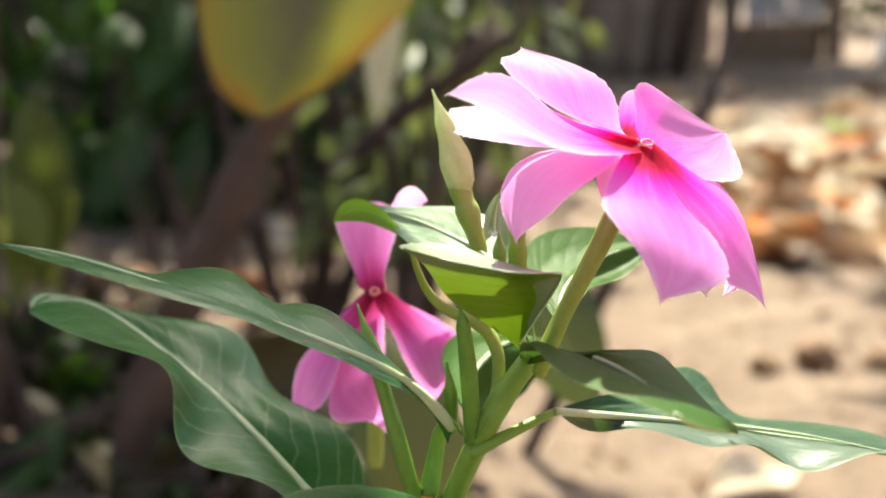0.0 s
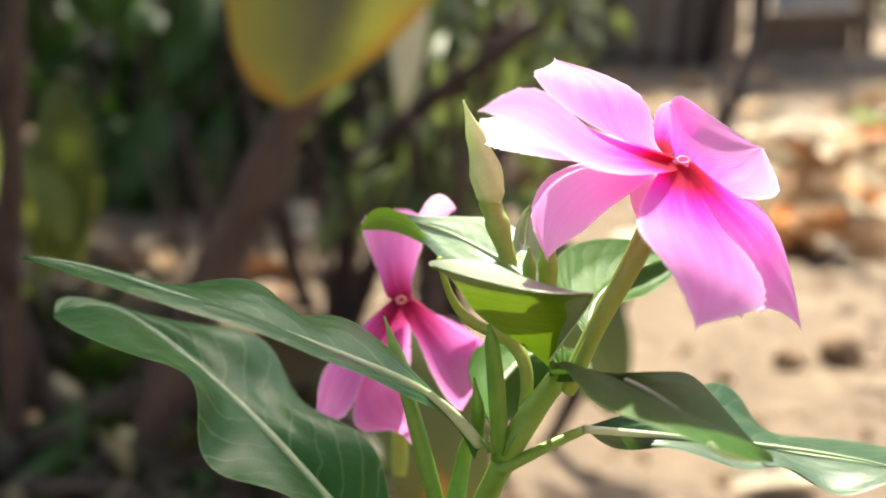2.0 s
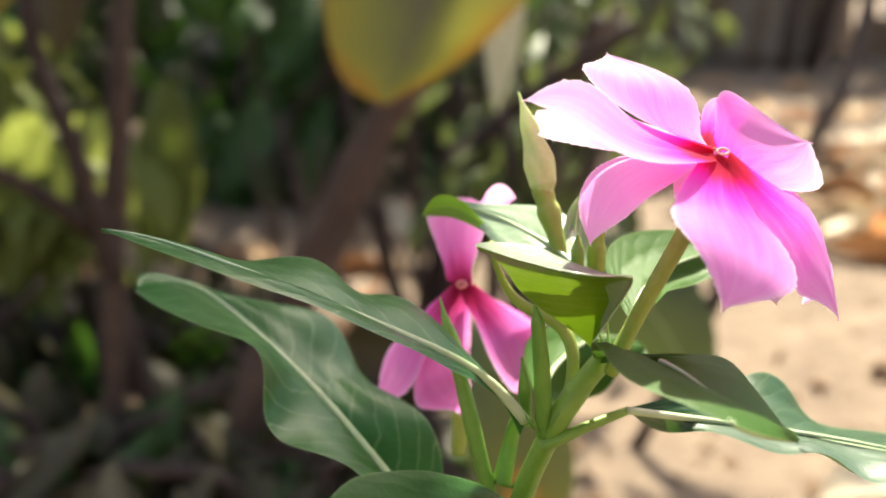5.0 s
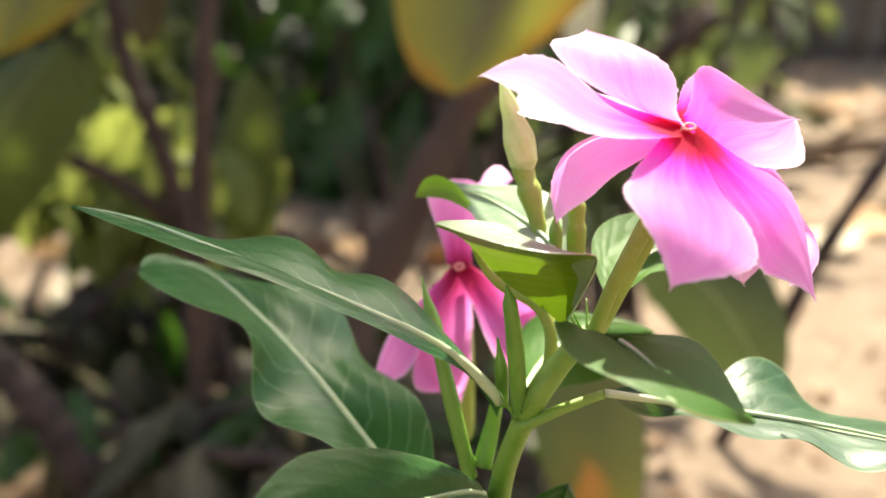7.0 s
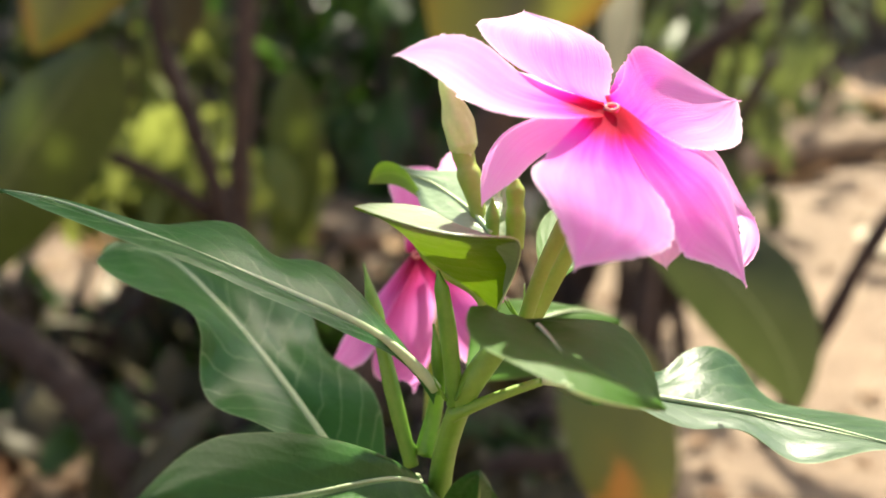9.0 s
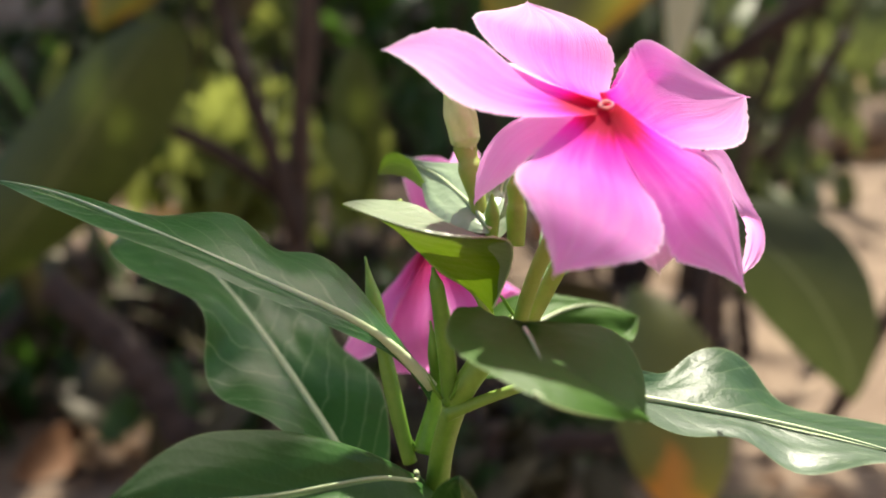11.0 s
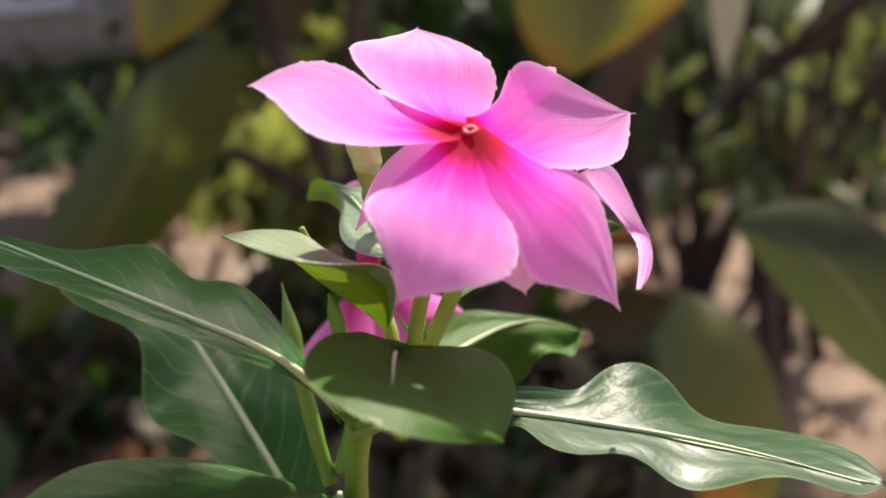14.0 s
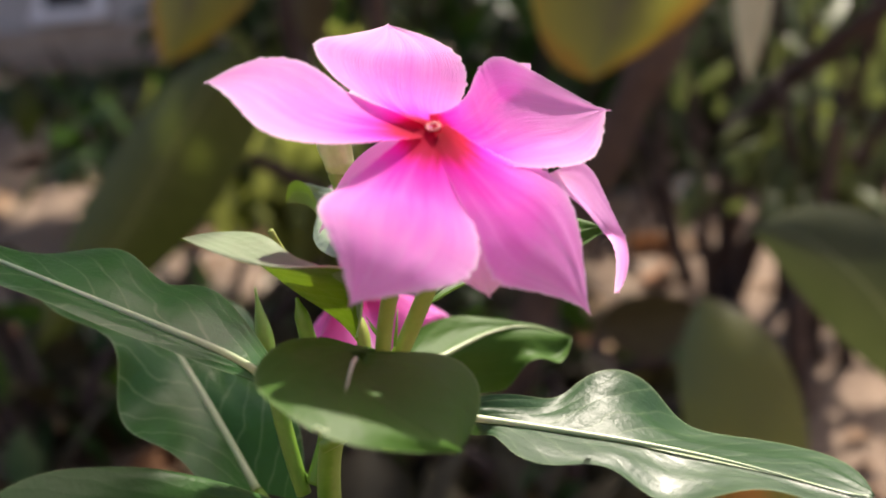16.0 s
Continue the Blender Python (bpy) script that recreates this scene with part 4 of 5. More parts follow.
limb(shrub, [(-0.391, 0.830, 0.346), (-0.368, 0.830, 0.275), (-0.351, 0.830, 0.189), (-0.331, 0.830, 0.113), (-0.314, 0.830, 0.043), (-0.305, 0.830, -0.079)], 0.006, 0.009, DARK_BARK, seed=4)
big_leaf(shrub, [(-0.045, 0.600, 0.461), (-0.119, 0.580, 0.424), (-0.116, 0.580, 0.359), (-0.109, 0.575, 0.329), (-0.085, 0.570, 0.324)], [(-0.045, 0.600, 0.461), (0.024, 0.600, 0.422), (-0.019, 0.590, 0.365), (-0.049, 0.580, 0.338), (-0.085, 0.570, 0.324)], YELLOW, seed=1, label="hanging yellow-edged leaf")
big_leaf(shrub, [(-0.293, 0.620, 0.480), (-0.367, 0.600, 0.435), (-0.364, 0.600, 0.363), (-0.353, 0.600, 0.344)], [(-0.293, 0.620, 0.480), (-0.239, 0.610, 0.412), (-0.288, 0.600, 0.361), (-0.353, 0.600, 0.344)], YELLOW, seed=2, label="hanging yellow-edged leaf")
big_leaf(shrub, [(-0.318, 0.740, 0.444), (-0.347, 0.740, 0.394), (-0.345, 0.740, 0.350), (-0.329, 0.740, 0.337)], [(-0.318, 0.740, 0.444), (-0.297, 0.740, 0.393), (-0.307, 0.740, 0.349), (-0.329, 0.740, 0.337)], DARK_LEAF, seed=3)
big_leaf(shrub, [(-0.376, 0.720, 0.347), (-0.438, 0.720, 0.336), (-0.518, 0.720, 0.252), (-0.564, 0.700, 0.177), (-0.587, 0.700, 0.121)], [(-0.376, 0.720, 0.347), (-0.345, 0.720, 0.324), (-0.381, 0.720, 0.250), (-0.462, 0.710, 0.181), (-0.587, 0.700, 0.121)], OLIVE_LEAF, seed=4)
big_leaf(shrub, [(-0.332, 0.950, 0.309), (-0.368, 0.950, 0.276), (-0.369, 0.950, 0.201), (-0.341, 0.950, 0.139)], [(-0.332, 0.950, 0.309), (-0.291, 0.950, 0.275), (-0.303, 0.950, 0.196), (-0.341, 0.950, 0.139)], OLIVE_LEAF, seed=5)
# unseen crown added to keep the sun off the left leaves
own(crown_mesh((-0.28, 0.904, 1.5), (0.38, 0.38, 0.13), 3400, 0.06, 23, ((0.25, 0.904, 0.2),), False), shrub)
# unseen branch and broad leaf added overhead, a sharper block for the same shade
limb(shrub, [(-0.245, 0.93, 0.80), (-0.17, 0.72, 0.82), (-0.10, 0.56, 0.79), (-0.05, 0.49, 0.765)], 0.007, 0.003, DARK_BARK, "branch", seed=5)
big_leaf(shrub, [(-0.050, 0.500, 0.765), (-0.130, 0.460, 0.750), (-0.150, 0.360, 0.745), (-0.110, 0.290, 0.735), (-0.040, 0.240, 0.720)], [(-0.050, 0.500, 0.765), (0.026, 0.490, 0.755), (0.036, 0.420, 0.750), (0.038, 0.350, 0.750), (0.030, 0.270, 0.735), (-0.040, 0.240, 0.720)], OLIVE_LEAF, bulge=0.04, seed=12)

# leaning trunk with a clump of stems behind
trunk = empty("tree")
tagged(trunk, "leaning brown trunk with unseen leafy crowns added for shade", "tree")
limb(trunk, [(-0.267, 0.800, -0.039), (-0.238, 0.800, 0.029), (-0.208, 0.820, 0.119), (-0.158, 0.840, 0.233), (-0.111, 0.860, 0.309), (-0.055, 0.920, 0.428), (0.05, 1.25, 0.9), (0.10, 1.7, 1.35)], 0.019, 0.013, BARK, "trunk", seed=6)
limb(trunk, [(-0.098, 0.870, 0.329), (-0.082, 1.000, 0.367), (-0.072, 1.200, 0.458), (-0.3, 1.7, 1.2)], 0.010, 0.008, BARK, "branch", seed=7)
limb(trunk, [(-0.483, 0.700, 0.153), (-0.445, 0.700, 0.129), (-0.412, 0.700, 0.096), (-0.381, 0.700, 0.054), (-0.353, 0.700, -0.015)], 0.013, 0.016, DARK_BARK, "branch", seed=8)
# unseen crowns added to shade the ground; gaps let sun reach lit plants
crown = crown_mesh((-1.15, 2.638, 1.5), (1.3, 1.35, 0.35), 4200, 0.13, 3, ((-0.72, 2.60, 0.24), (-0.355, 1.84, 0.17), (-0.62, 2.30, 0.2), (-1.42, 2.87, 0.20), (-0.92, 2.99, 0.15), (0.14, 2.688, 0.1), (-0.02, 2.438, 0.2), (-1.1, 3.288, 0.08)))
crown.parent = trunk
own(crown_mesh((-2.9, 4.5, 1.6), (1.2, 1.5, 0.35), 4500, 0.15, 31, (), False), trunk)
own(crown_mesh((-0.42, 1.696, 1.5), (0.6, 0.55, 0.28), 800, 0.12, 17, ((-0.355, 1.84, 0.17), (-0.65, 2.45, 0.2), (0.12, 2.096, 0.16))), trunk)

# more unseen leaf patches added, to shade near soil and soil behind the canes
own(crown_mesh((0.42, 1.72, 1.5), (0.30, 0.17, 0.10), 90, 0.085, 37, (), False), trunk)
own(crown_mesh((-0.05, 3.288, 1.5), (0.36, 0.5, 0.22), 700, 0.12, 29), trunk)

# clump with many stems
clump = empty("cane_clump", (-0.141, 1.30, 0.0))
tagged(clump, "clump of brown canes with broad dull leaves", "shrub")
clump.location = (0, 0, 0)
CANES = [
    [(-0.155, 1.280, -0.008), (-0.158, 1.280, 0.085), (-0.164, 1.280, 0.200), (-0.187, 1.300, 0.358)],
    [(-0.148, 1.300, -0.014), (-0.139, 1.300, 0.100), (-0.126, 1.300, 0.227), (-0.111, 1.300, 0.353)],
    [(-0.137, 1.270, -0.004), (-0.111, 1.250, 0.079), (-0.049, 1.200, 0.151), (0.008, 1.150, 0.220), (0.031, 1.100, 0.349)],
    [(-0.138, 1.300, 0.014), (-0.122, 1.300, 0.132), (-0.081, 1.300, 0.225), (0.007, 1.300, 0.298), (0.072, 1.300, 0.351)],
    [(-0.040, 1.150, 0.064), (-0.014, 1.120, 0.145), (0.034, 1.100, 0.216), (0.080, 1.100, 0.298)],
    [(-0.190, 1.350, -0.030), (-0.215, 1.350, 0.054), (-0.237, 1.350, 0.158), (-0.269, 1.350, 0.349)],
    [(-0.172, 1.320, -0.028), (-0.196, 1.320, 0.034), (-0.213, 1.320, 0.109), (-0.207, 1.320, 0.259)],
    [(-0.125, 1.250, 0.015), (-0.096, 1.250, 0.067), (-0.086, 1.250, 0.141), (-0.109, 1.250, 0.274)],
    [(-0.189, 1.380, -0.054), (-0.277, 1.400, -0.010), (-0.325, 1.400, 0.071), (-0.345, 1.400, 0.222)],
    [(-0.028, 0.950, 0.077), (-0.032, 0.970, 0.110), (-0.009, 1.000, 0.176), (0.001, 1.000, 0.237)],
]
for i, c in enumerate(CANES):
    base = Vector(c[0])
    foot = Vector((base.x, base.y, -0.01))
    limb(clump, [foot] + [Vector(p) for p in c], 0.011 if i in (1, 2) else 0.008, 0.006, DARK_BARK if i % 3 else BARK, "cane", seed=10 + i)
big_leaf(clump, [(-0.005, 0.520, 0.261), (0.007, 0.510, 0.247), (0.026, 0.500, 0.223), (0.047, 0.500, 0.203), (0.067, 0.500, 0.188)], [(-0.005, 0.520, 0.261), (0.016, 0.520, 0.276), (0.049, 0.510, 0.272), (0.073, 0.500, 0.246), (0.078, 0.500, 0.210), (0.067, 0.500, 0.188)], GREY_LEAF, seed=6)
big_leaf(clump, [(-0.041, 0.600, 0.206), (-0.056, 0.580, 0.189), (-0.047, 0.560, 0.138), (-0.032, 0.550, 0.113), (-0.010, 0.550, 0.094)], [(-0.041, 0.600, 0.206), (-0.001, 0.590, 0.197), (0.019, 0.570, 0.139), (0.012, 0.550, 0.111), (-0.010, 0.550, 0.094)], TURNING, seed=7, label="olive leaf with an orange tip")
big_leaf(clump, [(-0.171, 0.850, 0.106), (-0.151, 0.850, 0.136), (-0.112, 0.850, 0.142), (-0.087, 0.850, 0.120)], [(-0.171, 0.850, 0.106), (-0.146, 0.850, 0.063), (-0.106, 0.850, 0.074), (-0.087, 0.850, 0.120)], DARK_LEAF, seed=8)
big_leaf(clump, [(-0.033, 0.800, 0.432), (-0.055, 0.800, 0.378), (-0.052, 0.800, 0.321), (-0.042, 0.800, 0.293)], [(-0.033, 0.800, 0.432), (-0.013, 0.800, 0.377), (-0.024, 0.800, 0.328), (-0.042, 0.800, 0.293)], CREAM, seed=9, label="pale withered hanging leaf")
limb(clump, [(-0.103, 1.100, 0.201), (-0.069, 1.100, 0.241), (-0.040, 1.080, 0.272), (0.003, 1.050, 0.294), (0.065, 1.050, 0.343)], 0.012, 0.008, DARK_BARK, "branch", seed=30)

# lone bare stem leaning over open soil
sapling = empty("sapling")
tagged(sapling, "thin leafless dark stem leaning over sandy soil", "sapling")
limb(sapling, [(0.034, 0.915, -0.068), (0.072, 0.905, 0.012), (0.104, 0.870, 0.105), (0.151, 0.860, 0.208), (0.210, 0.900, 0.287), (0.262, 1.010, 0.352), (0.29, 1.05, 0.540)], 0.0072, 0.0052, DARK_BARK, seed=31)
limb(sapling, [(0.216, 0.905, 0.292), (0.232, 0.930, 0.296), (0.262, 0.955, 0.290)], 0.0034, 0.002, BARK, "twig", 12, seed=32)
limb(sapling, [(0.196, 0.890, 0.272), (0.198, 0.905, 0.300), (0.206, 0.935, 0.322)], 0.003, 0.0018, BARK, "twig", 12, seed=33)

# dark leafy shrubs in the shade
random.seed(5)


def leafy_shrub(x, y, height, stems, leaves, label, meshes, spread=0.30, size=1.0, low=0.08, thick=0.008):
    sh = empty("leafy_shrub", (x, y, 0))
    tagged(sh, label, "shrub", group="shaded shrubs")
    for i in range(stems):
        a = random.random() * 6.283
        r = spread * (0.3 + 0.7 * random.random())
        top = Vector((math.cos(a) * r, math.sin(a) * r, height * (0.8 + 0.4 * random.random())))
        limb(sh, [(0.03 * math.cos(a), 0.03 * math.sin(a), -0.01), top * 0.4 + Vector((0, 0, 0.05)), top * 0.75, top], thick, thick * 0.5, DARK_BARK, "stem", 14, seed=x * 7 + i)
        for k in range(leaves // stems):
            h = low + (1 - low) * random.random()
            p = top * h + Vector((random.gauss(0, 0.04), random.gauss(0, 0.04), random.gauss(0, 0.02)))
            p.z = max(p.z, 0.05)
            leaf_at(sh, random.choice(meshes), p, random.random() * 360, random.uniform(10, 75), random.uniform(-40, 40), random.uniform(0.7, 1.25) * size)
    return sh


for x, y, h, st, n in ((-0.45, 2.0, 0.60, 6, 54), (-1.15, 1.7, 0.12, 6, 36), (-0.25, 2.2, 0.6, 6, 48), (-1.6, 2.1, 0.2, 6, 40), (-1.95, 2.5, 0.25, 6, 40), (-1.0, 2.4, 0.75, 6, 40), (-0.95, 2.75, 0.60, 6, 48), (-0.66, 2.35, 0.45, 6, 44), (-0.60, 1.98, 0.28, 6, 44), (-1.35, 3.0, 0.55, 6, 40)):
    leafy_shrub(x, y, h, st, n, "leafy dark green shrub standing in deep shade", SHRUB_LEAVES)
# low weeds, several of them added only to darken the shaded soil
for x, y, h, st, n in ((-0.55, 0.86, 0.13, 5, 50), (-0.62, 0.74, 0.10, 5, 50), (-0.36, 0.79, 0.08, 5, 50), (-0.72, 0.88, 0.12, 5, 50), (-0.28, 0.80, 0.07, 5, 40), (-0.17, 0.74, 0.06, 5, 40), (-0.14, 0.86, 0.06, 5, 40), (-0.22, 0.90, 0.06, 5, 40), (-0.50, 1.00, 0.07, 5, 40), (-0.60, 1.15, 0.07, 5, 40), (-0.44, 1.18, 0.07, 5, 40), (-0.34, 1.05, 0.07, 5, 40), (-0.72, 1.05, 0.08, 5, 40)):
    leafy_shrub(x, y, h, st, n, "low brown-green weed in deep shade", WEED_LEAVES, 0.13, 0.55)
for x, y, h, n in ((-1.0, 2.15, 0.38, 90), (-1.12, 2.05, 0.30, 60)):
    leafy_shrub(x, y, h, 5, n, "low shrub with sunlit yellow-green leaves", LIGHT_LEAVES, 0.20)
for x, y, h, n in ((0.0, 1.75, 0.30, 40), (0.25, 3.0, 0.40, 40), (-0.42, 2.75, 0.4, 40), (-0.12, 2.6, 0.42, 60), (0.05, 2.95, 0.45, 50), (-0.30, 3.1, 0.50, 50)):
    leafy_shrub(x, y, h, 5, n, "low shrub with soft grey-green leaves", SOFT_LEAVES, 0.22)

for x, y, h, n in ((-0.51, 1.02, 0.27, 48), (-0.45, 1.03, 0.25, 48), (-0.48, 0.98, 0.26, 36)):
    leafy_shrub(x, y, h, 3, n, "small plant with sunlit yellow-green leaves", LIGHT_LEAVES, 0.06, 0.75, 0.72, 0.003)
for x, y, h, n in ((-0.02, 1.06, 0.24, 60), (-0.05, 1.28, 0.34, 50)):
    leafy_shrub(x, y, h, 5, n, "small plant with fresh green leaves among canes", SOFT_LEAVES, 0.05, 0.5, 0.7)
for x, y, h, n in ((-0.18, 2.42, 0.34, 70), (-0.02, 2.50, 0.36, 70), (0.10, 2.62, 0.34, 60), (-0.10, 2.3, 0.2, 60)):
    leafy_shrub(x, y, h, 6, n, "bushy grey-green shrub behind the canes", SOFT_LEAVES, 0.16, 0.9)

hedge = empty("hedge", (-1.9, 3.6, 0))
tagged(hedge, "dense dark green hedge at the back of the garden", "hedge")
own(crown_mesh((-1.15, 3.7, 0.35), (1.45, 0.4, 0.48), 2400, 0.14, 14), hedge)
own(crown_mesh((-3.0, 3.9, 0.02), (0.95, 0.65, 0.12), 3600, 0.10, 15, (), False), hedge)
for i in range(7):
    x = -0.6 + i * 0.38
    limb(hedge, [(x, 0.1, -0.01), (x + 0.03, 0.1, 0.3), (x - 0.02, 0.1, 0.7), (x, 0.1, 1.0)], 0.014, 0.008, DARK_BARK, "stem", 10, seed=i)

# tree added outside the view: thin crown dapples open soil, dense one shades it
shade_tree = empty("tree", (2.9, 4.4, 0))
tagged(shade_tree, "unseen tree added to dapple and shade the soil", "tree")
limb(shade_tree, [(0, 0, -0.02), (-0.05, 0, 0.8), (-0.4, -0.1, 1.5), (-1.0, -0.2, 2.0)], 0.07, 0.03, BARK, "trunk")
cr = crown_mesh((1.3, 3.544, 2.0), (1.1, 1.6, 0.3), 300, 0.14, 8)
own(cr, shade_tree)
own(crown_mesh((1.3, 5.9, 2.0), (1.8, 1.0, 0.25), 4000, 0.15, 12, (), False), shade_tree)

# bare brush in front of the far wall
brush = empty("bare_bush", (0.55, 5.0, 0))
tagged(brush, "leafless brown bush in front of the garden wall", "bush")
random.seed(71)
for i in range(12):
    x = random.uniform(-0.7, 0.7)
    limb(brush, [(x * 0.7, random.uniform(-0.1, 0.1), -0.01), (x * 0.85, 0, 0.5), (x + random.gauss(0, 0.05), 0, 1.0), (x * 1.1 + random.gauss(0, 0.1), 0, 1.6)], random.uniform(0.02, 0.04), 0.012, BARK if i % 2 else DEADWOOD, "stem", 12, seed=i)

# fallen branch
log = empty("fallen_branch", (*(0.153, 2.178), 0.0))
log.location = (0, 0, 0)
tagged(log, "weathered brown fallen branch lying on soil", "branch")
limb(log, [(*(0.005, 1.980), 0.03), (*(0.153, 2.178), 0.05), (*(0.324, 2.305), 0.05), (*(0.591, 2.442), 0.03)], 0.035, 0.023, DEADWOOD, "bough", 30, seed=3)
limb(log, [(*(0.153, 2.178), 0.05), (*(0.201, 2.304), 0.10), (*(0.276, 2.444), 0.13)], 0.014, 0.007, DEADWOOD, "twig", 12, seed=4)
limb(log, [(*(0.324, 2.305), 0.05), (*(0.356, 2.242), 0.08), (*(0.405, 2.183), 0.10)], 0.012, 0.006, DEADWOOD, "twig", 12, seed=5)

# ---- leaf litter ----
def dry_leaf_mesh(seed, mat, length, width):
    random.seed(seed)
    up = [0.004 + random.random() * 0.02 for _ in range(5)]
    k = [0, 0.8, 1.0, 0.75, 0.0]
    left = [(length * (i / 4 - 0.5), width * 0.6 * k[i], up[i] + width * 0.25 * k[i] * random.random()) for i in range(5)]
    right = [(length * (i / 4 - 0.5), -width * 0.6 * k[i], up[i] + width * 0.25 * k[i] * random.random()) for i in range(5)]
    return mesh_of("dry_leaf", blade_mesh(left, right, None, 12, 8, 0.10, 0.012, seed, 1.0), mat)


DRY_MESHES = [dry_leaf_mesh(i, m, L, W) for i, (m, L, W) in enumerate([(DRY, 0.11, 0.045), (PALE_DRY, 0.12, 0.05), (DRY, 0.14, 0.05), (PALE_DRY, 0.09, 0.05), (DRY, 0.08, 0.035), (ORANGE, 0.11, 0.035), (FRESH, 0.10, 0.035), (RUST, 0.12, 0.05)])]


def soil_height(x, y):
    return 0.018 * noise.noise(Vector((x * 2.3, y * 2.3, 0))) + 0.010 * noise.noise(Vector((x * 9, y * 9, 3)))


def fallen(x, y, which, yaw, size=1.0, tilt=0.0):
    ob = new("fallen_leaf", DRY_MESHES[which])
    ob.matrix_basis = Matrix.Translation((x, y, soil_height(x, y) + 0.002)) @ Euler((radians(tilt), 0, radians(yaw))).to_matrix().to_4x4() @ Matrix.Scale(size, 4)
    label = {5: "orange fallen leaf lying on soil", 6: "green fallen leaf lying on soil"}.get(which, "curled dry brown leaf lying on sandy soil")
    if which in (1, 3):
        label = "curled pale dry leaf lying on sandy soil"
    return tagged(ob, label, "leaf", group="fallen leaves")


fallen(*(0.235, 0.829), 1, 25, 0.75, 15)
fallen(*(0.612, 1.804), 1, 70, 1.5, 30)
fallen(*(0.629, 1.675), 3, 20, 1.8, 25)
fallen(*(0.793, 2.721), 1, 10, 2.1, 20)
fallen(*(0.916, 2.468), 5, -25, 1.8, 20)
fallen(*(1.014, 2.893), 6, 30, 1.8, 20)
fallen(*(0.517, 1.887), 6, 160, 1.0, 20)
fallen(*(0.547, 1.768), 2, 40, 1.3, 30)
fallen(*(0.466, 1.549), 3, 100, 1.0, 30)
fallen(*(-0.752, 1.494), 5, 10, 0.8, 30)
fallen(*(-1.087, 1.954), 1, 30, 1.2, 25)
fallen(*(-0.919, 1.759), 3, 80, 1.2, 25)
fallen(*(-0.945, 1.649), 1, 120, 1.0, 25)
fallen(*(-0.469, 0.795), 6, 40, 0.4, 25)
fallen(*(-0.597, 1.190), 3, 10, 0.7, 20)
fallen(*(-0.468, 0.799), 3, 40, 0.45, 20)
fallen(*(-1.107, 1.913), 3, 40, 0.9, 40)
random.seed(52)
for i in range(70):
    y = 0.72 + 0.85 * random.random()
    x = random.uniform(-0.66, -0.10) * y - 0.04
    fallen(x, y, random.choice([7, 7, 7, 0, 4, 2]), random.random() * 360, random.uniform(0.5, 1.0), random.uniform(-60, 60))
random.seed(33)
for i in range(85):
    y = 1.55 + 1.0 * random.random()
    x = (0.24 + 0.20 * random.random()) * y
    fallen(x, y, random.choice([7, 7, 0, 2, 1, 3, 7, 5]), random.random() * 360, random.uniform(0.8, 1.7), random.uniform(-65, 65))
random.seed(21)
for i in range(110):
    if i < 75:
        y = 1.55 + 2.9 * random.random() ** 1.3
        x = (0.12 + 0.36 * random.random()) * y + random.gauss(0, 0.08)
    else:
        y = 0.9 + 3.0 * random.random()
        x = random.uniform(-0.95, 0.12) * y
    fallen(x, y, random.choice([0, 1, 2, 3, 4, 7, 0, 2, 3]), random.random() * 360, random.uniform(0.8, 1.8), random.uniform(-45, 45))


def clod(x, y, size, seed):
    bm = bmesh.new()
    bmesh.ops.create_icosphere(bm, subdivisions=3, radius=size)
    for v in bm.verts:
        v.co *= 1 + 0.35 * noise.noise(v.co * 1.4 / size + Vector((seed, 0, 0)))
        v.co.z *= 0.75
    ob = link_mesh("clod", bm, CLOD)
    ob.location = (x, y, soil_height(x, y) + size * 0.35)
    return tagged(ob, "lump of rusty brown earth on sandy soil", "clod", group="clods")


for i, (p, s) in enumerate((((0.376, 1.107), 0.022), ((0.319, 1.099), 0.016), ((0.438, 1.093), 0.02), ((0.247, 1.057), 0.010))):
    clod(*p, s, i)

# crumbs and twigs that nobody could count
rng = np.random.default_rng(4)
verts, faces = [], []
for i in range(1500):
    y = 0.7 + 2.6 * rng.random() ** 1.5
    x = (rng.random() * 1.6 - 1.0) * y * 0.9
    s = 0.002 + 0.006 * rng.random() ** 2
    z = soil_height(x, y) + s * 0.4
    o = len(verts)
    a = rng.random() * 3.14
    st = 1 + 2.5 * rng.random() ** 3
    for dx, dy, dz in ((st, 0, 0), (0, 1, 0), (-st, 0, 0), (0, -1, 0), (0, 0, 1), (0, 0, -1)):
        px, py = dx * math.cos(a) - dy * math.sin(a), dx * math.sin(a) + dy * math.cos(a)
        verts.append((x + px * s, y + py * s, z + dz * s * 0.8))
    faces += [(o + k, o + (k + 1) % 4, o + 4) for k in range(4)] + [(o + (k + 1) % 4, o + k, o + 5) for k in range(4)]
me = bpy.data.meshes.new("soil_crumbs")
me.from_pydata(verts, [], faces)
me.materials.append(CLOD)
tagged(new("soil_crumbs", me), "brown soil crumbs and bits of twig", "debris", kind="stuff")

# dead stalks standing in the litter
stubble = empty("dead_weed", (-0.17, 1.5, 0))
tagged(stubble, "tuft of dead brown stalks in leaf litter", "weed")
random.seed(9)
for i in range(16):
    x, y = random.uniform(-0.22, 0.16), random.uniform(-0.15, 0.2)
    limb(stubble, [(x, y, -0.01), (x + random.gauss(0, 0.02), y, 0.06), (x + random.gauss(0, 0.04), y, 0.12 + 0.08 * random.random())], 0.005, 0.003, BARK, "stalk", 8, seed=i)


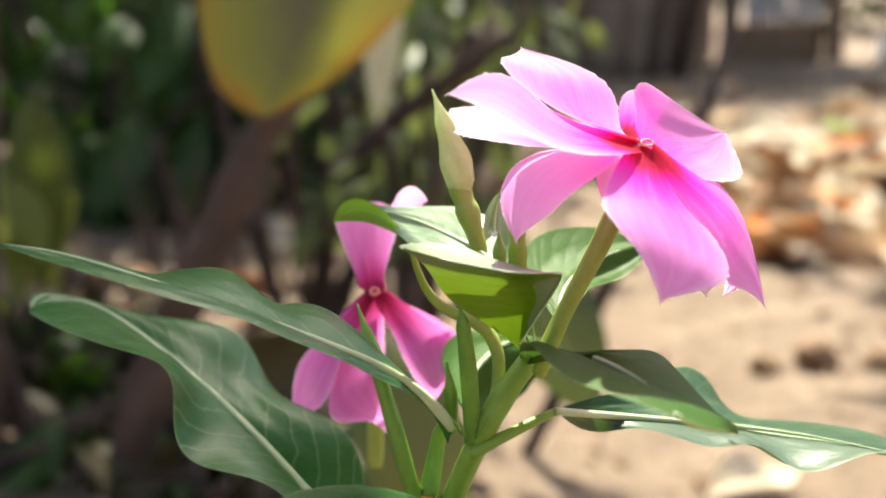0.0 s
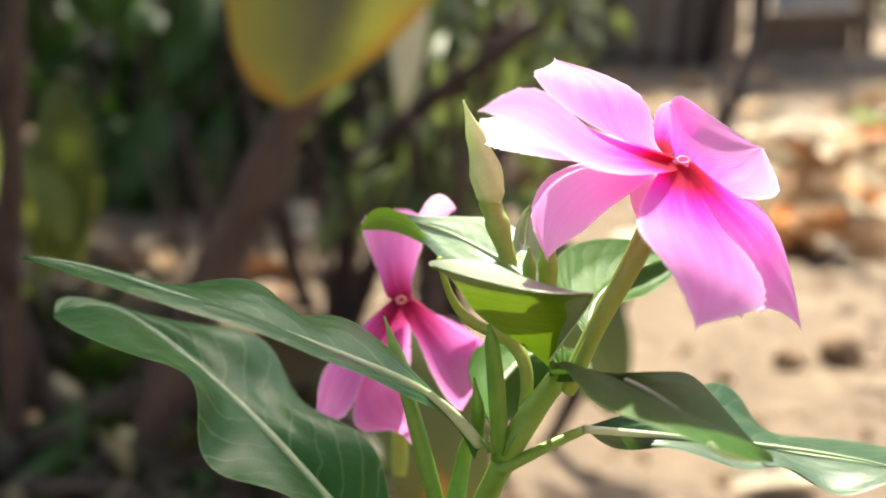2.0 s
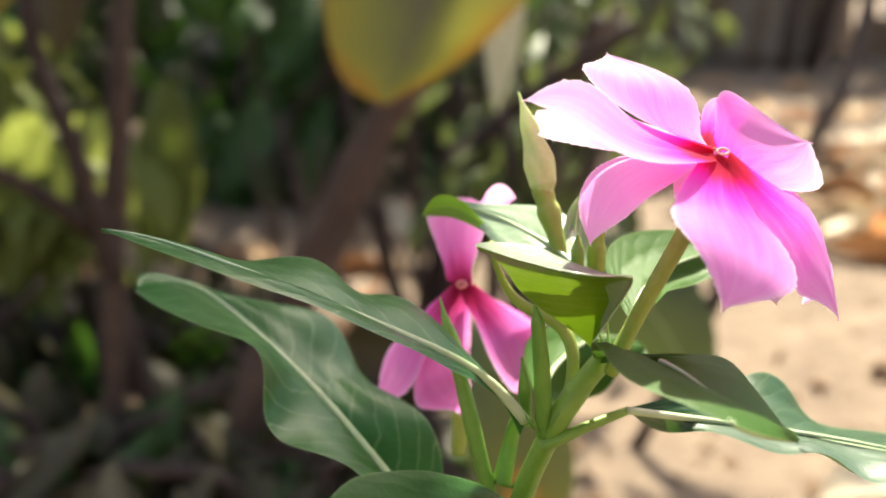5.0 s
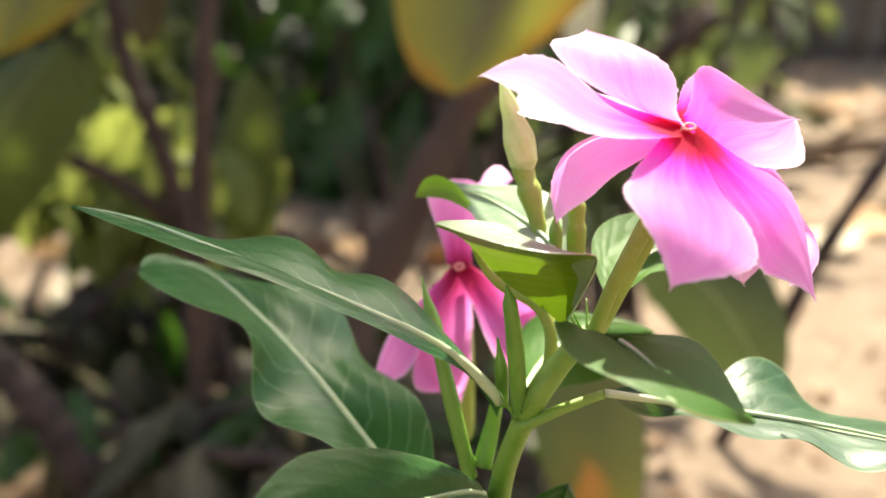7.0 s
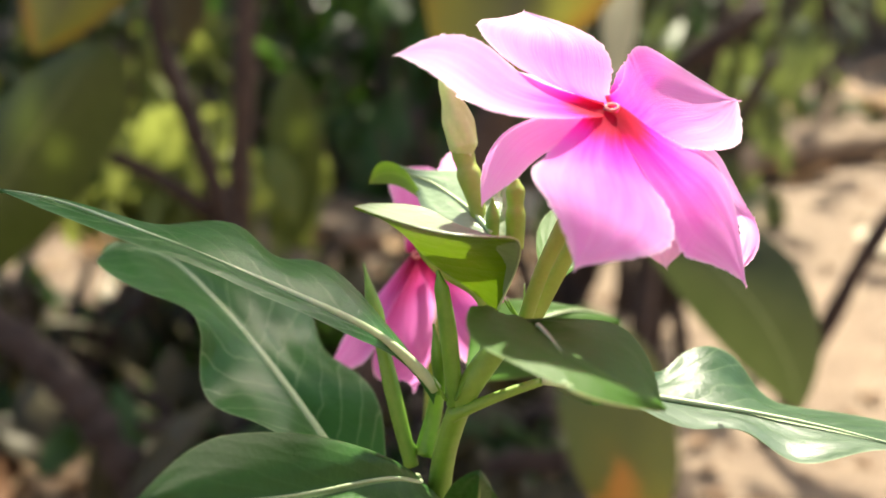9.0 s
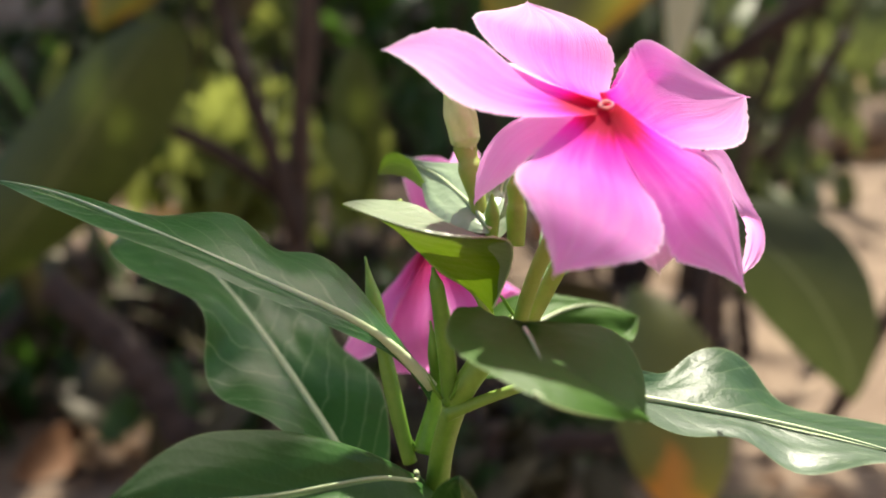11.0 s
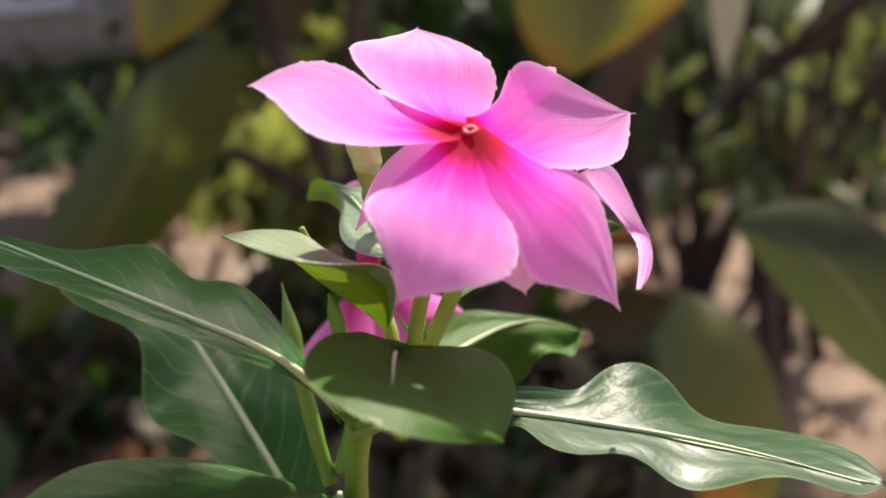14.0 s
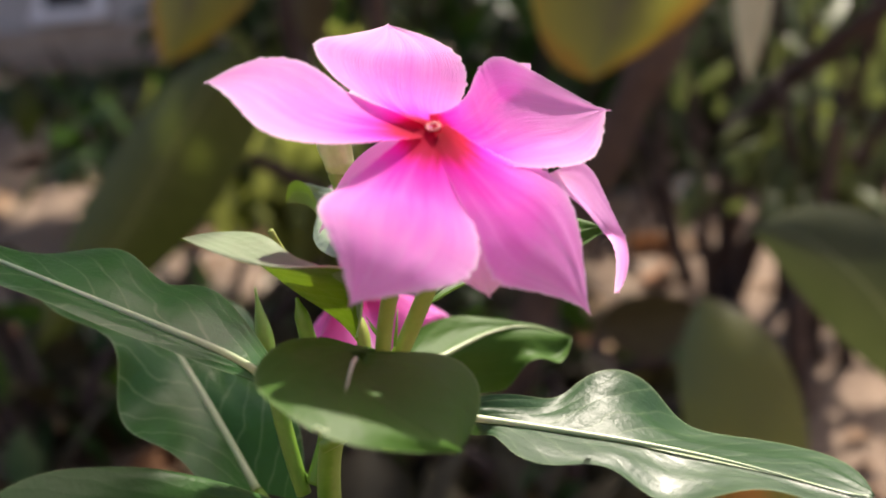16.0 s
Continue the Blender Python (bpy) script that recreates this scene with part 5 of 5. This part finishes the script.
# ---- far walls ----
def box(name, size, at, mat, parent=None):
    bm = bmesh.new()
    bmesh.ops.create_cube(bm, size=1.0, matrix=Matrix.Diagonal((*size, 1)))
    bmesh.ops.bevel(bm, geom=bm.edges[:], offset=min(size) * 0.06, segments=2, affect="EDGES")
    ob = link_mesh(name, bm, mat, parent, smooth=False)
    ob.location = at
    return ob


wall = box("wall_north", (3.5, 0.2, 2.2), (-0.40, 5.8, 1.1), GREY)
tagged(wall, "weathered grey brown concrete garden wall", "wall", kind="structure")
for x in (-1.5, -0.7, 0.1, 0.75, 1.25):
    box("pier", (0.10, 0.06, 2.1), (x + 0.35, -0.12, -0.04), DEADWOOD, wall)
gate = empty("metal_gate", (1.64, 5.6, 0))
tagged(gate, "white painted metal sheet gate beside the wall", "gate")
for i in range(5):
    box("panel", (0.066, 0.02, 1.55), (-0.14 + i * 0.070 + 0.02 * (i > 2), 0.015 * (i % 2), 0.97), GATE, gate)
box("post", (0.06, 0.08, 2.0), (-0.25, 0, 1.0), DEADWOOD, gate)
box("post", (0.07, 0.08, 2.0), (0.26, 0, 1.0), DEADWOOD, gate)
box("kick_board", (0.44, 0.03, 0.19), (0.0, 0.05, 0.095), DEADWOOD, gate)
random.seed(88)
for i in range(22):
    w = random.uniform(0.10, 0.22)
    x, y, z = random.uniform(2.12, 3.0), random.uniform(5.35, 5.75), random.choice([0.05, 0.06, 0.17])
    block = box("rubble_block", (w, w * random.uniform(0.5, 0.9), 0.12), (x, y, z), WHITE)
    block.rotation_euler = (random.uniform(-0.25, 0.25), random.uniform(-0.25, 0.25), random.uniform(0, 3))
    tagged(block, "broken white plaster block on a rubble heap", "rubble", group="rubble heap")
far_hedge = empty("hedge", (4.5, 9.0, 0))
tagged(far_hedge, "dark hedge far behind the rubble heap", "hedge")
own(crown_mesh((4.5, 9.0, 0.9), (3.2, 0.5, 1.0), 3000, 0.22, 44, (), False), far_hedge)
for i in range(6):
    limb(far_hedge, [(-2.4 + i * 0.9, 0, -0.01), (-2.4 + i * 0.9, 0.05, 0.6), (-2.3 + i * 0.9, 0, 1.3)], 0.03, 0.015, DARK_BARK, "stem", 8, seed=i)
house = empty("house", (-7.3, 7.8, 0))
tagged(house, "grey rendered house with white window frames", "house")
box("wall", (6.5, 0.3, 3.0), (0.6, 0, 1.5), PLASTER, house)
for i in range(3):
    w = box("window", (0.5, 0.06, 1.1), (1.1 + i * 1.5, -0.16, 0.95), DARK, house)
    box("frame", (0.10, 0.06, 1.2), (-0.29, -0.02, 0), WHITE, w)
    box("frame", (0.10, 0.06, 1.2), (0.29, -0.02, 0), WHITE, w)
    box("sill", (0.75, 0.12, 0.10), (0, -0.03, -0.6), WHITE, w)
box("plinth", (6.6, 0.36, 0.25), (0.6, 0, 0.12), GREY, house)
back = box("wall_south", (14.0, 0.2, 2.2), (0, -6.0, 1.1), GREY)
tagged(back, "plain grey garden wall", "wall", kind="structure")
